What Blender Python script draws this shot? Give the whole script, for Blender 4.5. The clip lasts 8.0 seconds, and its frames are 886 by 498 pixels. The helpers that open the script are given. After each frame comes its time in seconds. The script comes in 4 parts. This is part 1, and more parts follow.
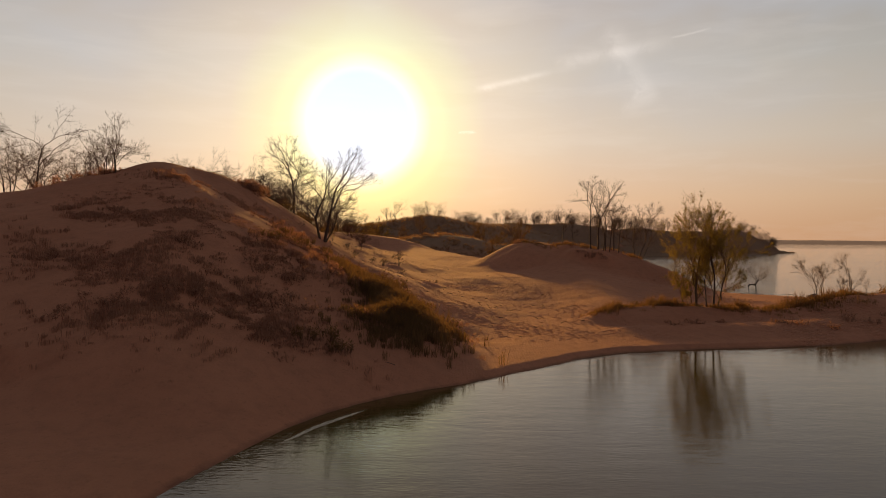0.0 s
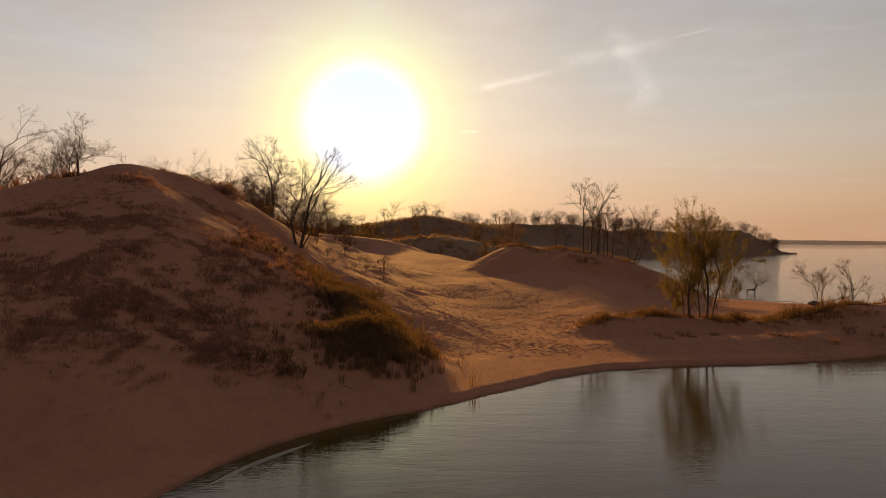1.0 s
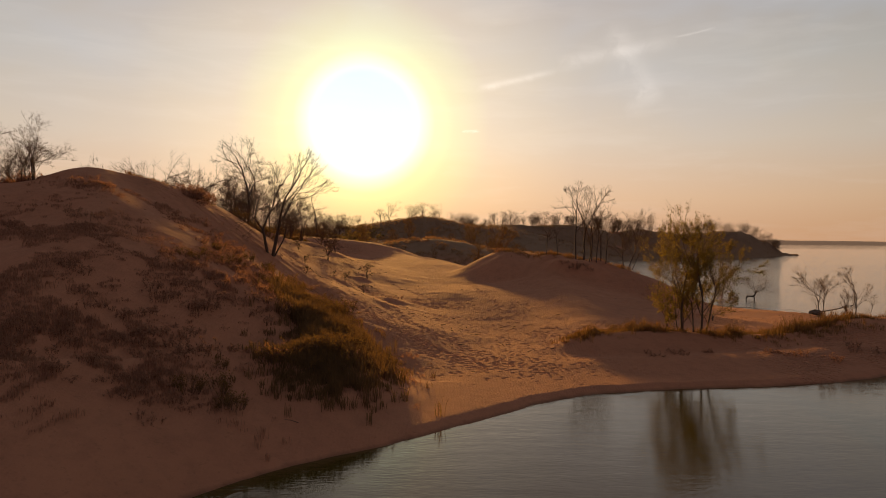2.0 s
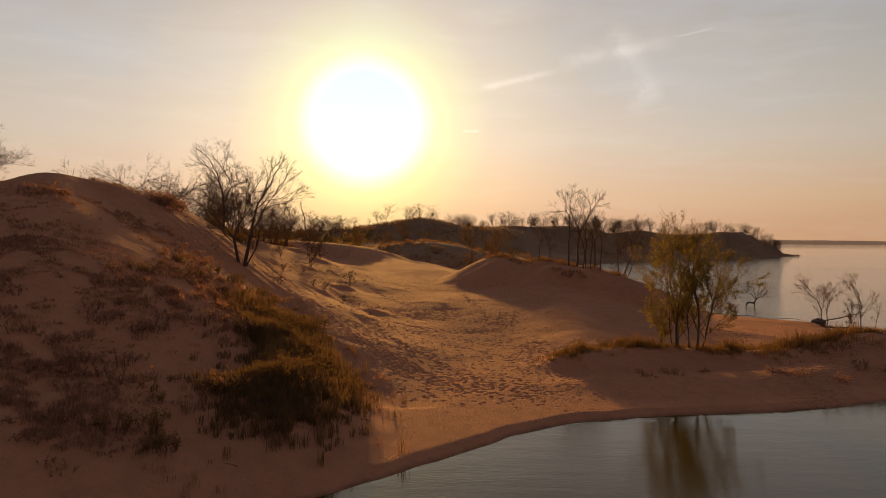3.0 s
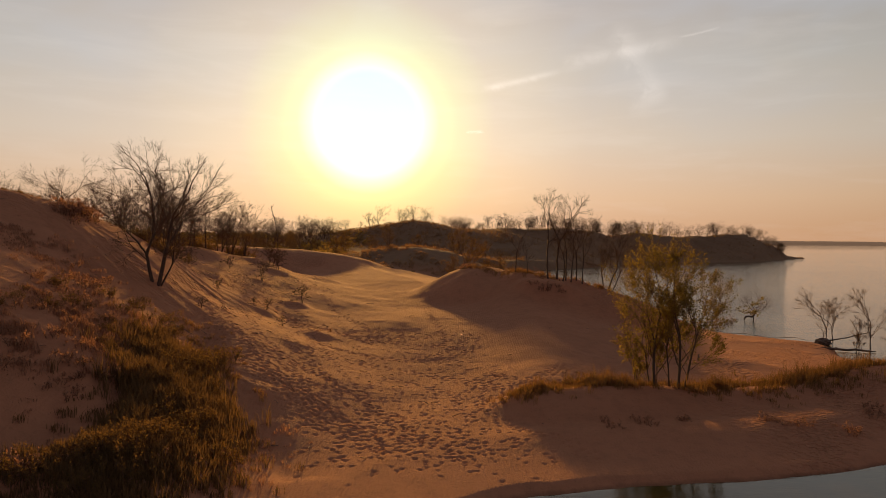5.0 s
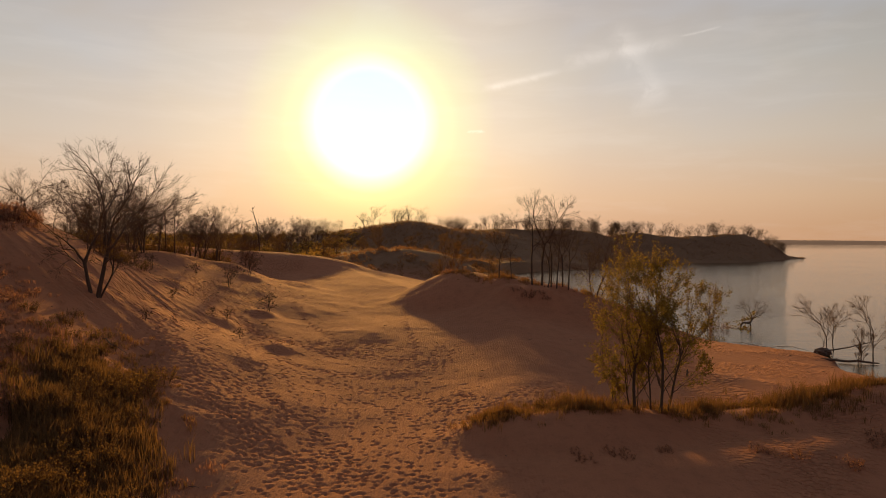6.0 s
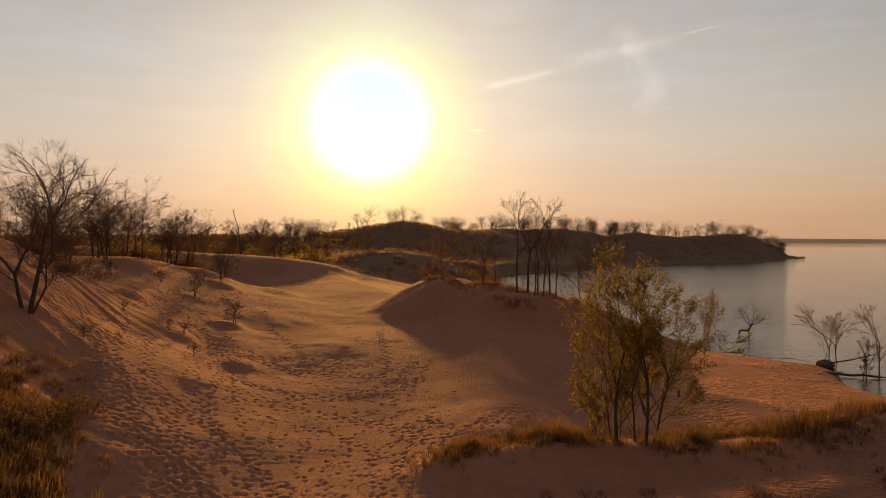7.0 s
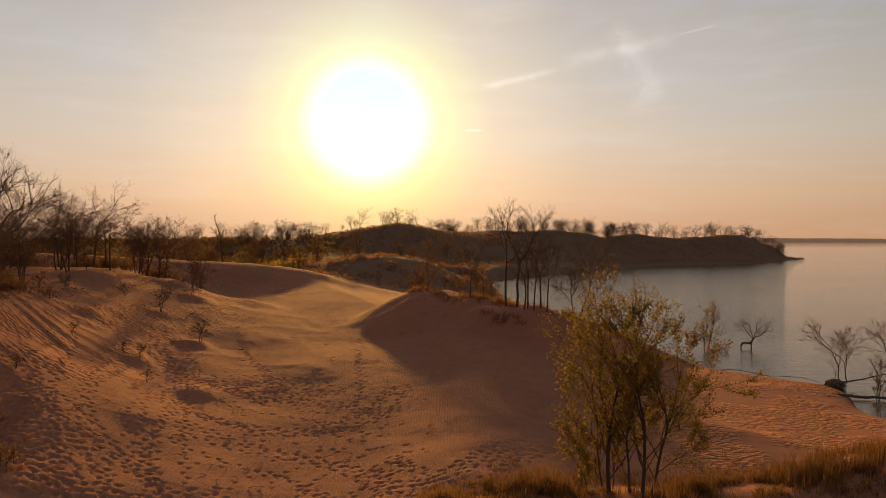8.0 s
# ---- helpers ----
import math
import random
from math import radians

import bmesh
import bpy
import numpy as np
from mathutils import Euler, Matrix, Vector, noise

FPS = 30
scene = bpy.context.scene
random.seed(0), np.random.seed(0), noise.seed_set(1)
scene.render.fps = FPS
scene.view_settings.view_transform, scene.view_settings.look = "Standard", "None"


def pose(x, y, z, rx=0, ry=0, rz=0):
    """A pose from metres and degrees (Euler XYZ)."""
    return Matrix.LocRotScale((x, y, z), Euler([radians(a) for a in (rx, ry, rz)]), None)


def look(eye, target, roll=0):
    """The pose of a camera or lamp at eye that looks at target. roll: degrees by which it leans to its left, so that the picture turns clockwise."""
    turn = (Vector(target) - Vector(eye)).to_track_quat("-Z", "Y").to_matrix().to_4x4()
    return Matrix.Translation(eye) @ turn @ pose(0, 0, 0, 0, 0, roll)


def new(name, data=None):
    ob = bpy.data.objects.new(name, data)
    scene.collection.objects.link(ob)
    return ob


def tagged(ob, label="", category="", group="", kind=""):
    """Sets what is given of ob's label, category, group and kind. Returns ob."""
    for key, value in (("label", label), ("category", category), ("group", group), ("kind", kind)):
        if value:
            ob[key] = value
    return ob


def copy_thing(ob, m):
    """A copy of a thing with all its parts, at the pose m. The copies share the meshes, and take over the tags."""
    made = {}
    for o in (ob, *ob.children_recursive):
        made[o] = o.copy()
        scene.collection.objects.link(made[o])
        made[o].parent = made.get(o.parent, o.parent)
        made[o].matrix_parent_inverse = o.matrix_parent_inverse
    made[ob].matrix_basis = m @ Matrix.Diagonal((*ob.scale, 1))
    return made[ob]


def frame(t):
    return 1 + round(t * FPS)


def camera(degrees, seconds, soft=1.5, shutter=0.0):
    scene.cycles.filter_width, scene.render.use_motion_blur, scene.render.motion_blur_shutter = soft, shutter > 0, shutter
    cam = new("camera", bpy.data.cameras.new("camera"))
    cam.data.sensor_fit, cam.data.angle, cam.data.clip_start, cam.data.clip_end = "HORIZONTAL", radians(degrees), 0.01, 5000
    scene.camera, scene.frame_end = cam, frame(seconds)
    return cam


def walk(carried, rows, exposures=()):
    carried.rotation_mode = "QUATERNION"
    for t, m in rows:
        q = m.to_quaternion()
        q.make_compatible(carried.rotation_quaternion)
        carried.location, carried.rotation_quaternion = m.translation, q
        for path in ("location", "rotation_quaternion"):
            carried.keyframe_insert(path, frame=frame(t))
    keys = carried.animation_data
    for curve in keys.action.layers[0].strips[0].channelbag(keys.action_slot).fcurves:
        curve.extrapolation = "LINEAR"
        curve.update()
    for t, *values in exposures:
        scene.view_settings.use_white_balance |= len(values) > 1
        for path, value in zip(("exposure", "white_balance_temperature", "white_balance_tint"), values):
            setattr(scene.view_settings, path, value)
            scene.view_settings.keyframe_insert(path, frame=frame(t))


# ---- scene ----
cam = camera(66.0, 8.0, soft=0.95)
PATH = [
    (0, (0.33, 0.322, 7.943), (0.326, 2.322, 7.919), 0.3),
    (0.5, (1.405, 1.958, 8.329), (1.397, 3.957, 8.302), 0.4),
    (1, (2.356, 3.533, 8.624), (2.346, 5.533, 8.598), 0.4),
    (1.5, (3.393, 5.389, 9.008), (3.38, 7.389, 8.981), 0.5),
    (3, (6.019, 10.781, 10.226), (6.003, 12.781, 10.199), 0.4),
    (3.5, (7.017, 12.806, 10.601), (6.996, 14.806, 10.575), 0.4),
    (4, (8.1, 14.921, 10.958), (8.077, 16.921, 10.931), 0.3),
    (4.5, (9.244, 16.879, 11.198), (9.218, 18.879, 11.173), 0.4),
    (6, (13.056, 23.399, 11.943), (13.026, 25.399, 11.917), 0.3),
    (6.5, (14.212, 25.433, 12.278), (14.179, 27.432, 12.249), 0.2),
    (7, (15.182, 27.822, 12.633), (15.152, 29.821, 12.604), 0.2),
    (7.5, (15.915, 29.981, 13.101), (15.888, 31.981, 13.072), 0.2),
    (8, (16.55, 32.42, 13.714), (16.526, 34.419, 13.685), 0.1),
]
walk(cam, [(t, look(eye, target, roll)) for t, eye, target, roll in PATH])
scene.view_settings.exposure = 0.02

# ---- sky, sun and light ----
SUN = Vector((-0.123, 1.0, 0.170)).normalized()


class Nodes:
    """Short hand for building a node tree."""

    def __init__(self, tree):
        self.t = tree
        tree.nodes.clear()

    def add(self, kind, inputs=None):
        n = self.t.nodes.new(kind)
        return self.feed(n, inputs)

    def feed(self, n, inputs):
        for k, v in (inputs or {}).items():
            if isinstance(v, bpy.types.NodeSocket):
                self.t.links.new(v, n.inputs[k])
            else:
                n.inputs[k].default_value = v
        return n

    def math(self, op, a, b=0.0, c=0.0, clamp=False):
        n = self.t.nodes.new("ShaderNodeMath")
        n.operation, n.use_clamp = op, clamp
        return self.feed(n, {0: a, 1: b, 2: c}).outputs[0]

    def vector(self, op, a, b):
        n = self.t.nodes.new("ShaderNodeVectorMath")
        n.operation = op
        return self.feed(n, {0: a, 1: b})

    def ramp(self, fac, stops, mode="LINEAR"):
        n = self.add("ShaderNodeValToRGB", {0: fac})
        n.color_ramp.interpolation = mode
        e = n.color_ramp.elements
        while len(e) < len(stops):
            e.new(0.5)
        for el, (p, c) in zip(e, stops):
            el.position, el.color = p, (*c, 1)
        return n.outputs[0]

    def mix(self, fac, a, b, blend="MIX"):
        n = self.t.nodes.new("ShaderNodeMix")
        n.data_type, n.blend_type = "RGBA", blend
        self.feed(n, {0: fac})
        for k, v in ((6, a), (7, b)):
            if isinstance(v, bpy.types.NodeSocket):
                self.t.links.new(v, n.inputs[k])
            else:
                n.inputs[k].default_value = (*v, 1)
        return n.outputs[2]

    def noise(self, vec, scale, detail=4.0, rough=0.55, dist=0.0):
        return self.add("ShaderNodeTexNoise", {"Vector": vec, "Scale": scale, "Detail": detail, "Roughness": rough, "Distortion": dist}).outputs[0]

    def scaled(self, vec, v):
        return self.vector("MULTIPLY", vec, v).outputs[0]


def build_world():
    w = bpy.data.worlds.new("evening_sky")
    w.use_nodes = True
    scene.world = w
    n = Nodes(w.node_tree)
    sky = n.add("ShaderNodeTexSky")
    sky.sky_type, sky.sun_disc = "NISHITA", False
    sky.sun_elevation, sky.sun_rotation = math.asin(SUN.z), math.atan2(SUN.x, SUN.y)
    sky.air_density, sky.dust_density = 1.6, 4.0
    way = n.add("ShaderNodeTexCoord").outputs["Generated"]
    sep = n.add("ShaderNodeSeparateXYZ", {0: way})
    up = n.math("MULTIPLY", n.math("ARCSINE", sep.outputs[2]), 180 / math.pi)
    # warm haze near the horizon, pale above, dim and cool overhead
    band = n.ramp(n.math("DIVIDE", n.math("ADD", up, 5.0), 65.0, clamp=True),
                  [(0.0, (0.26, 0.13, 0.07)), (0.075, (0.62, 0.335, 0.175)), (0.13, (0.66, 0.44, 0.28)), (0.20, (0.59, 0.50, 0.41)),
                   (0.29, (0.47, 0.45, 0.42)), (0.39, (0.375, 0.355, 0.355)), (0.55, (0.20, 0.18, 0.18)), (1.0, (0.065, 0.053, 0.08))], "LINEAR")
    # the sky turns duller away from the sun
    dot = n.vector("DOT_PRODUCT", way, SUN).outputs["Value"]
    band = n.mix(1.0, band, n.ramp(n.math("MULTIPLY_ADD", dot, 0.5, 0.5), [(0.0, (0.335, 0.255, 0.355)), (0.5, (0.455, 0.385, 0.445)), (0.86, (0.85, 0.84, 0.83)), (1.0, (1, 1, 1))]), "MULTIPLY")
    # bright aureole round the low sun
    off = n.math("MULTIPLY", n.math("ARCCOSINE", n.math("MINIMUM", dot, 1.0)), 180 / math.pi)
    glow = n.ramp(n.math("DIVIDE", off, 40.0, clamp=True),
                  [(0.0, (0.16, 0.42, 0.80)), (0.100, (0.20, 0.45, 0.72)), (0.118, (0.38, 0.53, 0.42)), (0.145, (0.40, 0.47, 0.14)), (0.185, (0.33, 0.31, 0.10)),
                   (0.26, (0.22, 0.16, 0.09)), (0.45, (0.09, 0.065, 0.055)), (1.0, (0.0, 0.0, 0.0))], "LINEAR")
    # high thin cloud: broad cool patches, fine veils and a few streaks
    broad = n.ramp(n.noise(n.scaled(way, (4.0, 3.0, 9.0)), 1.1, 3, 0.5, 0.3), [(0.42, (0, 0, 0)), (0.68, (0.45, 0.45, 0.45))])
    base = n.mix(n.math("MULTIPLY", broad, n.math("MULTIPLY_ADD", up, 0.09, -0.5, clamp=True)), band, (0.425, 0.465, 0.525))
    st = n.add("ShaderNodeMapping", {"Vector": way, "Rotation": (0, radians(-14), 0), "Scale": (5.0, 3.0, 30.0)}).outputs[0]
    veil = n.noise(st, 1.3, 6, 0.6, 0.4)
    cloud = n.math("MULTIPLY", n.ramp(veil, [(0.5, (0, 0, 0)), (0.8, (1, 1, 1))]), 0.10)
    u, v = n.math("DIVIDE", sep.outputs[0], sep.outputs[1]), n.math("DIVIDE", sep.outputs[2], sep.outputs[1])
    ahead = n.math("GREATER_THAN", sep.outputs[1], 0.2)
    wisp = n.noise(n.scaled(way, (40, 1, 40)), 1.0, 5, 0.65, 0.6)
    ub = n.math("MULTIPLY_ADD", wisp, 0.03, n.math("SUBTRACT", u, 0.015))
    vb = n.math("MULTIPLY_ADD", wisp, 0.012, n.math("SUBTRACT", v, 0.006))
    for u0, v0, u1, v1, wide, amount in ((0.040, 0.221, 0.155, 0.246, 0.0045, 0.42), (0.155, 0.258, 0.335, 0.294, 0.009, 0.28), (0.325, 0.297, 0.39, 0.313, 0.0016, 0.2),
                                         (0.018, 0.1585, 0.048, 0.1595, 0.0016, 0.6), (0.235, 0.322, 0.305, 0.20, 0.015, 0.20), (0.312, 0.222, 0.255, 0.187, 0.011, 0.19)):
        ln = math.hypot(u1 - u0, v1 - v0)
        cu, cv = (u1 - u0) / ln, (v1 - v0) / ln
        along = n.math("MULTIPLY_ADD", ub, cu / ln, n.math("MULTIPLY_ADD", vb, cv / ln, -(u0 * cu + v0 * cv) / ln))
        across = n.math("MULTIPLY_ADD", vb, cu / wide, n.math("MULTIPLY_ADD", ub, -cv / wide, (u0 * cv - v0 * cu) / wide))
        body = n.math("EXPONENT", n.math("MULTIPLY", n.math("MULTIPLY", across, across), -1.0))
        ends = n.math("MULTIPLY", n.math("MULTIPLY", along, 5.0, clamp=True), n.math("MULTIPLY_ADD", along, -5.0, 5.0, clamp=True))
        mask = n.math("MULTIPLY", n.math("MULTIPLY", body, ends), n.math("MULTIPLY", n.math("MULTIPLY_ADD", wisp, 1.6, -0.2, clamp=True), amount))
        cloud = n.math("ADD", cloud, n.math("MULTIPLY", mask, ahead))
    base = n.mix(cloud, base, (0.93, 0.86, 0.80))
    total = n.mix(1.0, n.mix(1.0, base, glow, "ADD"), n.scaled(sky.outputs[0], (0.004, 0.004, 0.004)), "ADD")
    bg = n.add("ShaderNodeBackground", {"Color": total, "Strength": 1.0})
    n.add("ShaderNodeOutputWorld", {0: bg.outputs[0]})


build_world()
lamp = bpy.data.lights.new("sun", "SUN")
lamp.energy, lamp.angle, lamp.color = 5.0, radians(2.4), (1.0, 0.50, 0.12)
new("sun", lamp).matrix_world = look(SUN * 60, (0, 0, 0))


# ---- materials ----
def material(name):
    m = bpy.data.materials.new(name)
    m.use_nodes = True
    n = Nodes(m.node_tree)
    return m, n


def finish(n, color, rough=0.9, bump=None, strength=0.3, dist=0.05, **extra):
    ins = {"Base Color": color, "Roughness": rough}
    ins.update({k.replace("_", " "): v for k, v in extra.items()})
    if not isinstance(color, bpy.types.NodeSocket):
        ins["Base Color"] = (*color, 1)
    if bump is not None:
        ins["Normal"] = n.add("ShaderNodeBump", {"Height": bump, "Strength": strength, "Distance": dist}).outputs[0]
    b = n.add("ShaderNodeBsdfPrincipled", ins)
    n.add("ShaderNodeOutputMaterial", {0: b.outputs[0]})


def sand_material():
    m, n = material("dune_sand")
    pos = n.add("ShaderNodeNewGeometry").outputs["Position"]
    sep = n.add("ShaderNodeSeparateXYZ", {0: pos})
    wide = n.noise(pos, 0.16, 5, 0.6)
    mid = n.noise(pos, 1.1, 6, 0.65)
    fine = n.noise(pos, 9.0, 4, 0.7)
    col = n.mix(wide, (0.52, 0.242, 0.132), (0.395, 0.18, 0.096))
    col = n.mix(n.ramp(mid, [(0.45, (0, 0, 0)), (0.75, (0.5, 0.5, 0.5))]), col, (0.30, 0.14, 0.08))
    # thin dead grass and litter lying in the sand
    litter = n.ramp(n.noise(pos, 3.2, 8, 0.75), [(0.56, (0, 0, 0)), (0.66, (0.7, 0.7, 0.7))])
    far = n.math("MULTIPLY_ADD", sep.outputs[1], 1 / 14, -12.0, clamp=True)
    cover = n.math("MULTIPLY", far, n.ramp(n.noise(pos, 0.035, 5, 0.6), [(0.30, (0, 0, 0)), (0.40, (1, 1, 1))]))
    col = n.mix(n.math("MULTIPLY", litter, 0.35), col, (0.12, 0.075, 0.04))
    # far scrub ground, its brown lightened to stand in for distance haze
    scrub = n.mix(n.noise(pos, 0.5, 6, 0.7), (0.19, 0.12, 0.068), (0.33, 0.205, 0.12))
    col = n.mix(cover, col, scrub)
    # wet sand at the water's edge
    wet = n.math("SUBTRACT", n.math("MULTIPLY_ADD", mid, 0.18, 0.03), sep.outputs[2])
    wet = n.math("MULTIPLY", wet, 5.0, clamp=True)
    col = n.mix(n.math("MULTIPLY", wet, 0.85), col, (0.075, 0.045, 0.032))
    rough = n.math("MULTIPLY_ADD", wet, -0.2, 0.95)
    ripples = n.add("ShaderNodeTexWave", {"Vector": pos, "Scale": 1.6, "Distortion": 5.0, "Detail": 2.0, "Detail Scale": 1.2}).outputs[1]
    # footprints worn soft: scattered dimples in trodden patches of the beach
    dim = n.add("ShaderNodeTexVoronoi", {"Vector": n.scaled(pos, (1.0, 1.35, 0.2)), "Scale": 2.3, "Randomness": 1.0}).outputs["Distance"]
    trod = n.ramp(n.noise(pos, 0.13, 3, 0.5), [(0.44, (0, 0, 0)), (0.56, (1, 1, 1))])
    low = n.math("MULTIPLY_ADD", sep.outputs[0], 0.2, -5.2, clamp=True)
    flank = n.math("MULTIPLY", n.math("MULTIPLY_ADD", sep.outputs[0], -0.2, -1.0, clamp=True), n.math("MULTIPLY_ADD", sep.outputs[1], 0.1, -6.8, clamp=True))
    low = n.math("MAXIMUM", low, n.math("MULTIPLY", flank, 0.8))
    dim = n.math("MULTIPLY", n.math("MULTIPLY_ADD", dim, 3.2, -1.0, clamp=True), n.math("MULTIPLY", trod, low))
    h = n.math("ADD", n.math("MULTIPLY_ADD", dim, 2.2, n.math("MULTIPLY", mid, 0.45)), n.math("ADD", n.math("MULTIPLY", fine, 0.35), n.math("MULTIPLY", ripples, 0.06)))
    finish(n, col, rough, h, 0.7, 0.16, Specular_IOR_Level=0.08)
    return m


def water_material():
    m, n = material("lake_water")
    pos = n.add("ShaderNodeNewGeometry").outputs["Position"]
    sep = n.add("ShaderNodeSeparateXYZ", {0: pos})
    long = n.noise(n.scaled(pos, (0.35, 1.0, 1)), 0.8, 4, 0.55, 0.3)
    short = n.noise(n.scaled(pos, (0.45, 1.5, 1)), 4.5, 3, 0.5)
    calm = n.ramp(n.noise(n.scaled(pos, (0.3, 1, 1)), 0.02, 3, 0.5), [(0.35, (0.6, 0.6, 0.6)), (0.65, (1, 1, 1))])
    # the bay behind the berm is sheltered, the open lake is choppier
    open_lake = n.math("MULTIPLY_ADD", n.math("MULTIPLY_ADD", sep.outputs[1], 1 / 30, -2.2, clamp=True), 1.18, 0.30)
    h = n.math("MULTIPLY", n.math("MULTIPLY", n.math("MULTIPLY_ADD", short, 0.42, long), calm), open_lake)
    finish(n, (0.058, 0.042, 0.006), 0.03, h, 0.42, 0.14, IOR=1.33)
    return m


def bark_material(name, a, b):
    m, n = material(name)
    co = n.add("ShaderNodeTexCoord").outputs["Object"]
    streak = n.noise(n.scaled(co, (6, 6, 1.2)), 2.0, 5, 0.65)
    finish(n, n.mix(streak, a, b), 0.95, streak, 0.6, 0.03)
    return m


def leaf_material(name, a, b, through_light=0.45, shine=(0.30, 0.22, 0.03)):
    m, n = material(name)
    r = n.add("ShaderNodeNewGeometry").outputs["Random Per Island"]
    col = n.mix(r, a, b)
    d = n.add("ShaderNodeBsdfDiffuse", {"Color": col})
    t = n.add("ShaderNodeBsdfTranslucent", {"Color": n.mix(0.5, col, shine)})
    mx = n.add("ShaderNodeMixShader", {0: through_light, 1: d.outputs[0], 2: t.outputs[0]})
    n.add("ShaderNodeOutputMaterial", {0: mx.outputs[0]})
    return m


SAND = sand_material()
WATER = water_material()
BARK = bark_material("grey_brown_bark", (0.055, 0.035, 0.022), (0.13, 0.09, 0.06))
TWIG = bark_material("brown_twigs", (0.10, 0.058, 0.030), (0.18, 0.105, 0.056))
DRIFT = bark_material("weathered_driftwood", (0.09, 0.06, 0.042), (0.20, 0.145, 0.10))
LEAF = leaf_material("young_yellow_green_leaves", (0.19, 0.14, 0.034), (0.32, 0.22, 0.055), 0.62)
WILLOW = leaf_material("olive_willow_leaves", (0.13, 0.082, 0.034), (0.24, 0.145, 0.056), 0.42, (0.27, 0.16, 0.04))
SCRUB = leaf_material("dull_brown_scrub_leaves", (0.29, 0.155, 0.10), (0.44, 0.25, 0.16), 0.5, (0.38, 0.19, 0.10))
# brush of the far hills, colours raised in place of the haze there
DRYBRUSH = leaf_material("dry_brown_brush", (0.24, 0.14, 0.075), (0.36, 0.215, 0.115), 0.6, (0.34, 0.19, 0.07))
WOODS = leaf_material("olive_brown_woods", (0.17, 0.10, 0.048), (0.27, 0.16, 0.078), 0.55)
SHOOTS = leaf_material("brown_olive_willow_shoots", (0.145, 0.088, 0.046), (0.24, 0.142, 0.064), 0.42, (0.27, 0.165, 0.05))
STRAW = leaf_material("dry_straw_grass", (0.20, 0.11, 0.045), (0.33, 0.185, 0.08), 0.42, (0.31, 0.175, 0.05))


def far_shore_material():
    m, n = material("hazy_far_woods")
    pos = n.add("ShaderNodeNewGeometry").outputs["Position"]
    # haze over the far shore is put in as a faint glow
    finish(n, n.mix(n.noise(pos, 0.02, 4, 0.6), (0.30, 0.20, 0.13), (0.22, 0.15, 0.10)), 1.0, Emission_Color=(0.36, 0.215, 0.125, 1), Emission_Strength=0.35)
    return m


FARWOODS = far_shore_material()


# ---- the lie of the land ----
def lattice(ix, iy, seed):
    h = (ix * 374761393 + iy * 668265263 + seed * 974634777) & 0xFFFFFFFF
    h = ((h ^ (h >> 13)) * 1274126177) & 0xFFFFFFFF
    return ((h ^ (h >> 16)) & 0xFFFF) / 65535.0


def vnoise(x, y, size, seed=0, octaves=3):
    """Smooth value noise between -1 and 1 with lumps of about that size in metres."""
    x, y = np.asarray(x, float), np.asarray(y, float)
    out, amp, tot = 0.0, 1.0, 0.0
    for k in range(octaves):
        u, v = x / size * 2 ** k + 17.3 * k, y / size * 2 ** k - 9.1 * k
        iu, iv = np.floor(u).astype(np.int64), np.floor(v).astype(np.int64)
        fu, fv = u - iu, v - iv
        fu, fv = fu * fu * (3 - 2 * fu), fv * fv * (3 - 2 * fv)
        s = seed + 31 * k
        a = lattice(iu, iv, s) * (1 - fu) + lattice(iu + 1, iv, s) * fu
        b = lattice(iu, iv + 1, s) * (1 - fu) + lattice(iu + 1, iv + 1, s) * fu
        out, tot, amp = out + amp * (a * (1 - fv) + b * fv), tot + amp, amp * 0.5
    return out / tot * 2 - 1


def rounded(points, times=2):
    """A polyline with its corners cut, for shores and crests."""
    p = np.array(points, float)
    for _ in range(times):
        q = np.empty((2 * len(p) - 2, p.shape[1]))
        q[0::2], q[1::2] = p[:-1] * 0.75 + p[1:] * 0.25, p[:-1] * 0.25 + p[1:] * 0.75
        p = np.vstack([p[:1], q, p[-1:]])
    return p


NEAR_SHORE = [(-3000, -700), (-60, -120), (-14, -20), (-10, 5), (-8.8, 18), (-8.2, 23.8), (-7, 27.5), (-4.6, 32.5), (-1.5, 36), (2.6, 39.3),
              (6, 42.8), (9.6, 46.5), (14, 49.6), (19, 51), (26.5, 51.8), (33, 54.6), (38, 57), (50, 61), (80, 66), (160, 70), (230, 75)]
LAKE_SHORE = [(230, 75), (200, 92), (120, 86), (70, 77), (56, 78), (50, 82.5), (48.8, 86.5), (51, 92), (52.3, 96), (48.5, 99), (44.3, 104), (42, 111),
              (40.5, 121), (41, 132), (36, 150), (28, 200), (28, 250), (45, 288), (72, 312), (100, 362), (150, 395), (187, 413), (225, 474), (255, 506),
              (274, 520), (262, 530), (200, 560), (150, 640), (100, 800), (100, 3000), (-3000, 3000)]
SHORE = np.vstack([rounded(NEAR_SHORE), rounded(LAKE_SHORE)])


def polyline_distance(x, y, p):
    """Distance to a polyline, and the height of its nearest point if it has heights."""
    best, z = np.full(x.shape, 1e9), np.zeros(x.shape)
    for a, b in zip(p[:-1], p[1:]):
        ux, uy = b[0] - a[0], b[1] - a[1]
        l2 = ux * ux + uy * uy
        if l2 < 1e-9:
            continue
        t = np.clip(((x - a[0]) * ux + (y - a[1]) * uy) / l2, 0, 1)
        d = np.hypot(x - a[0] - t * ux, y - a[1] - t * uy)
        near = d < best
        best = np.where(near, d, best)
        if len(a) > 2:
            z = np.where(near, a[2] + t * (b[2] - a[2]), z)
    return best, z


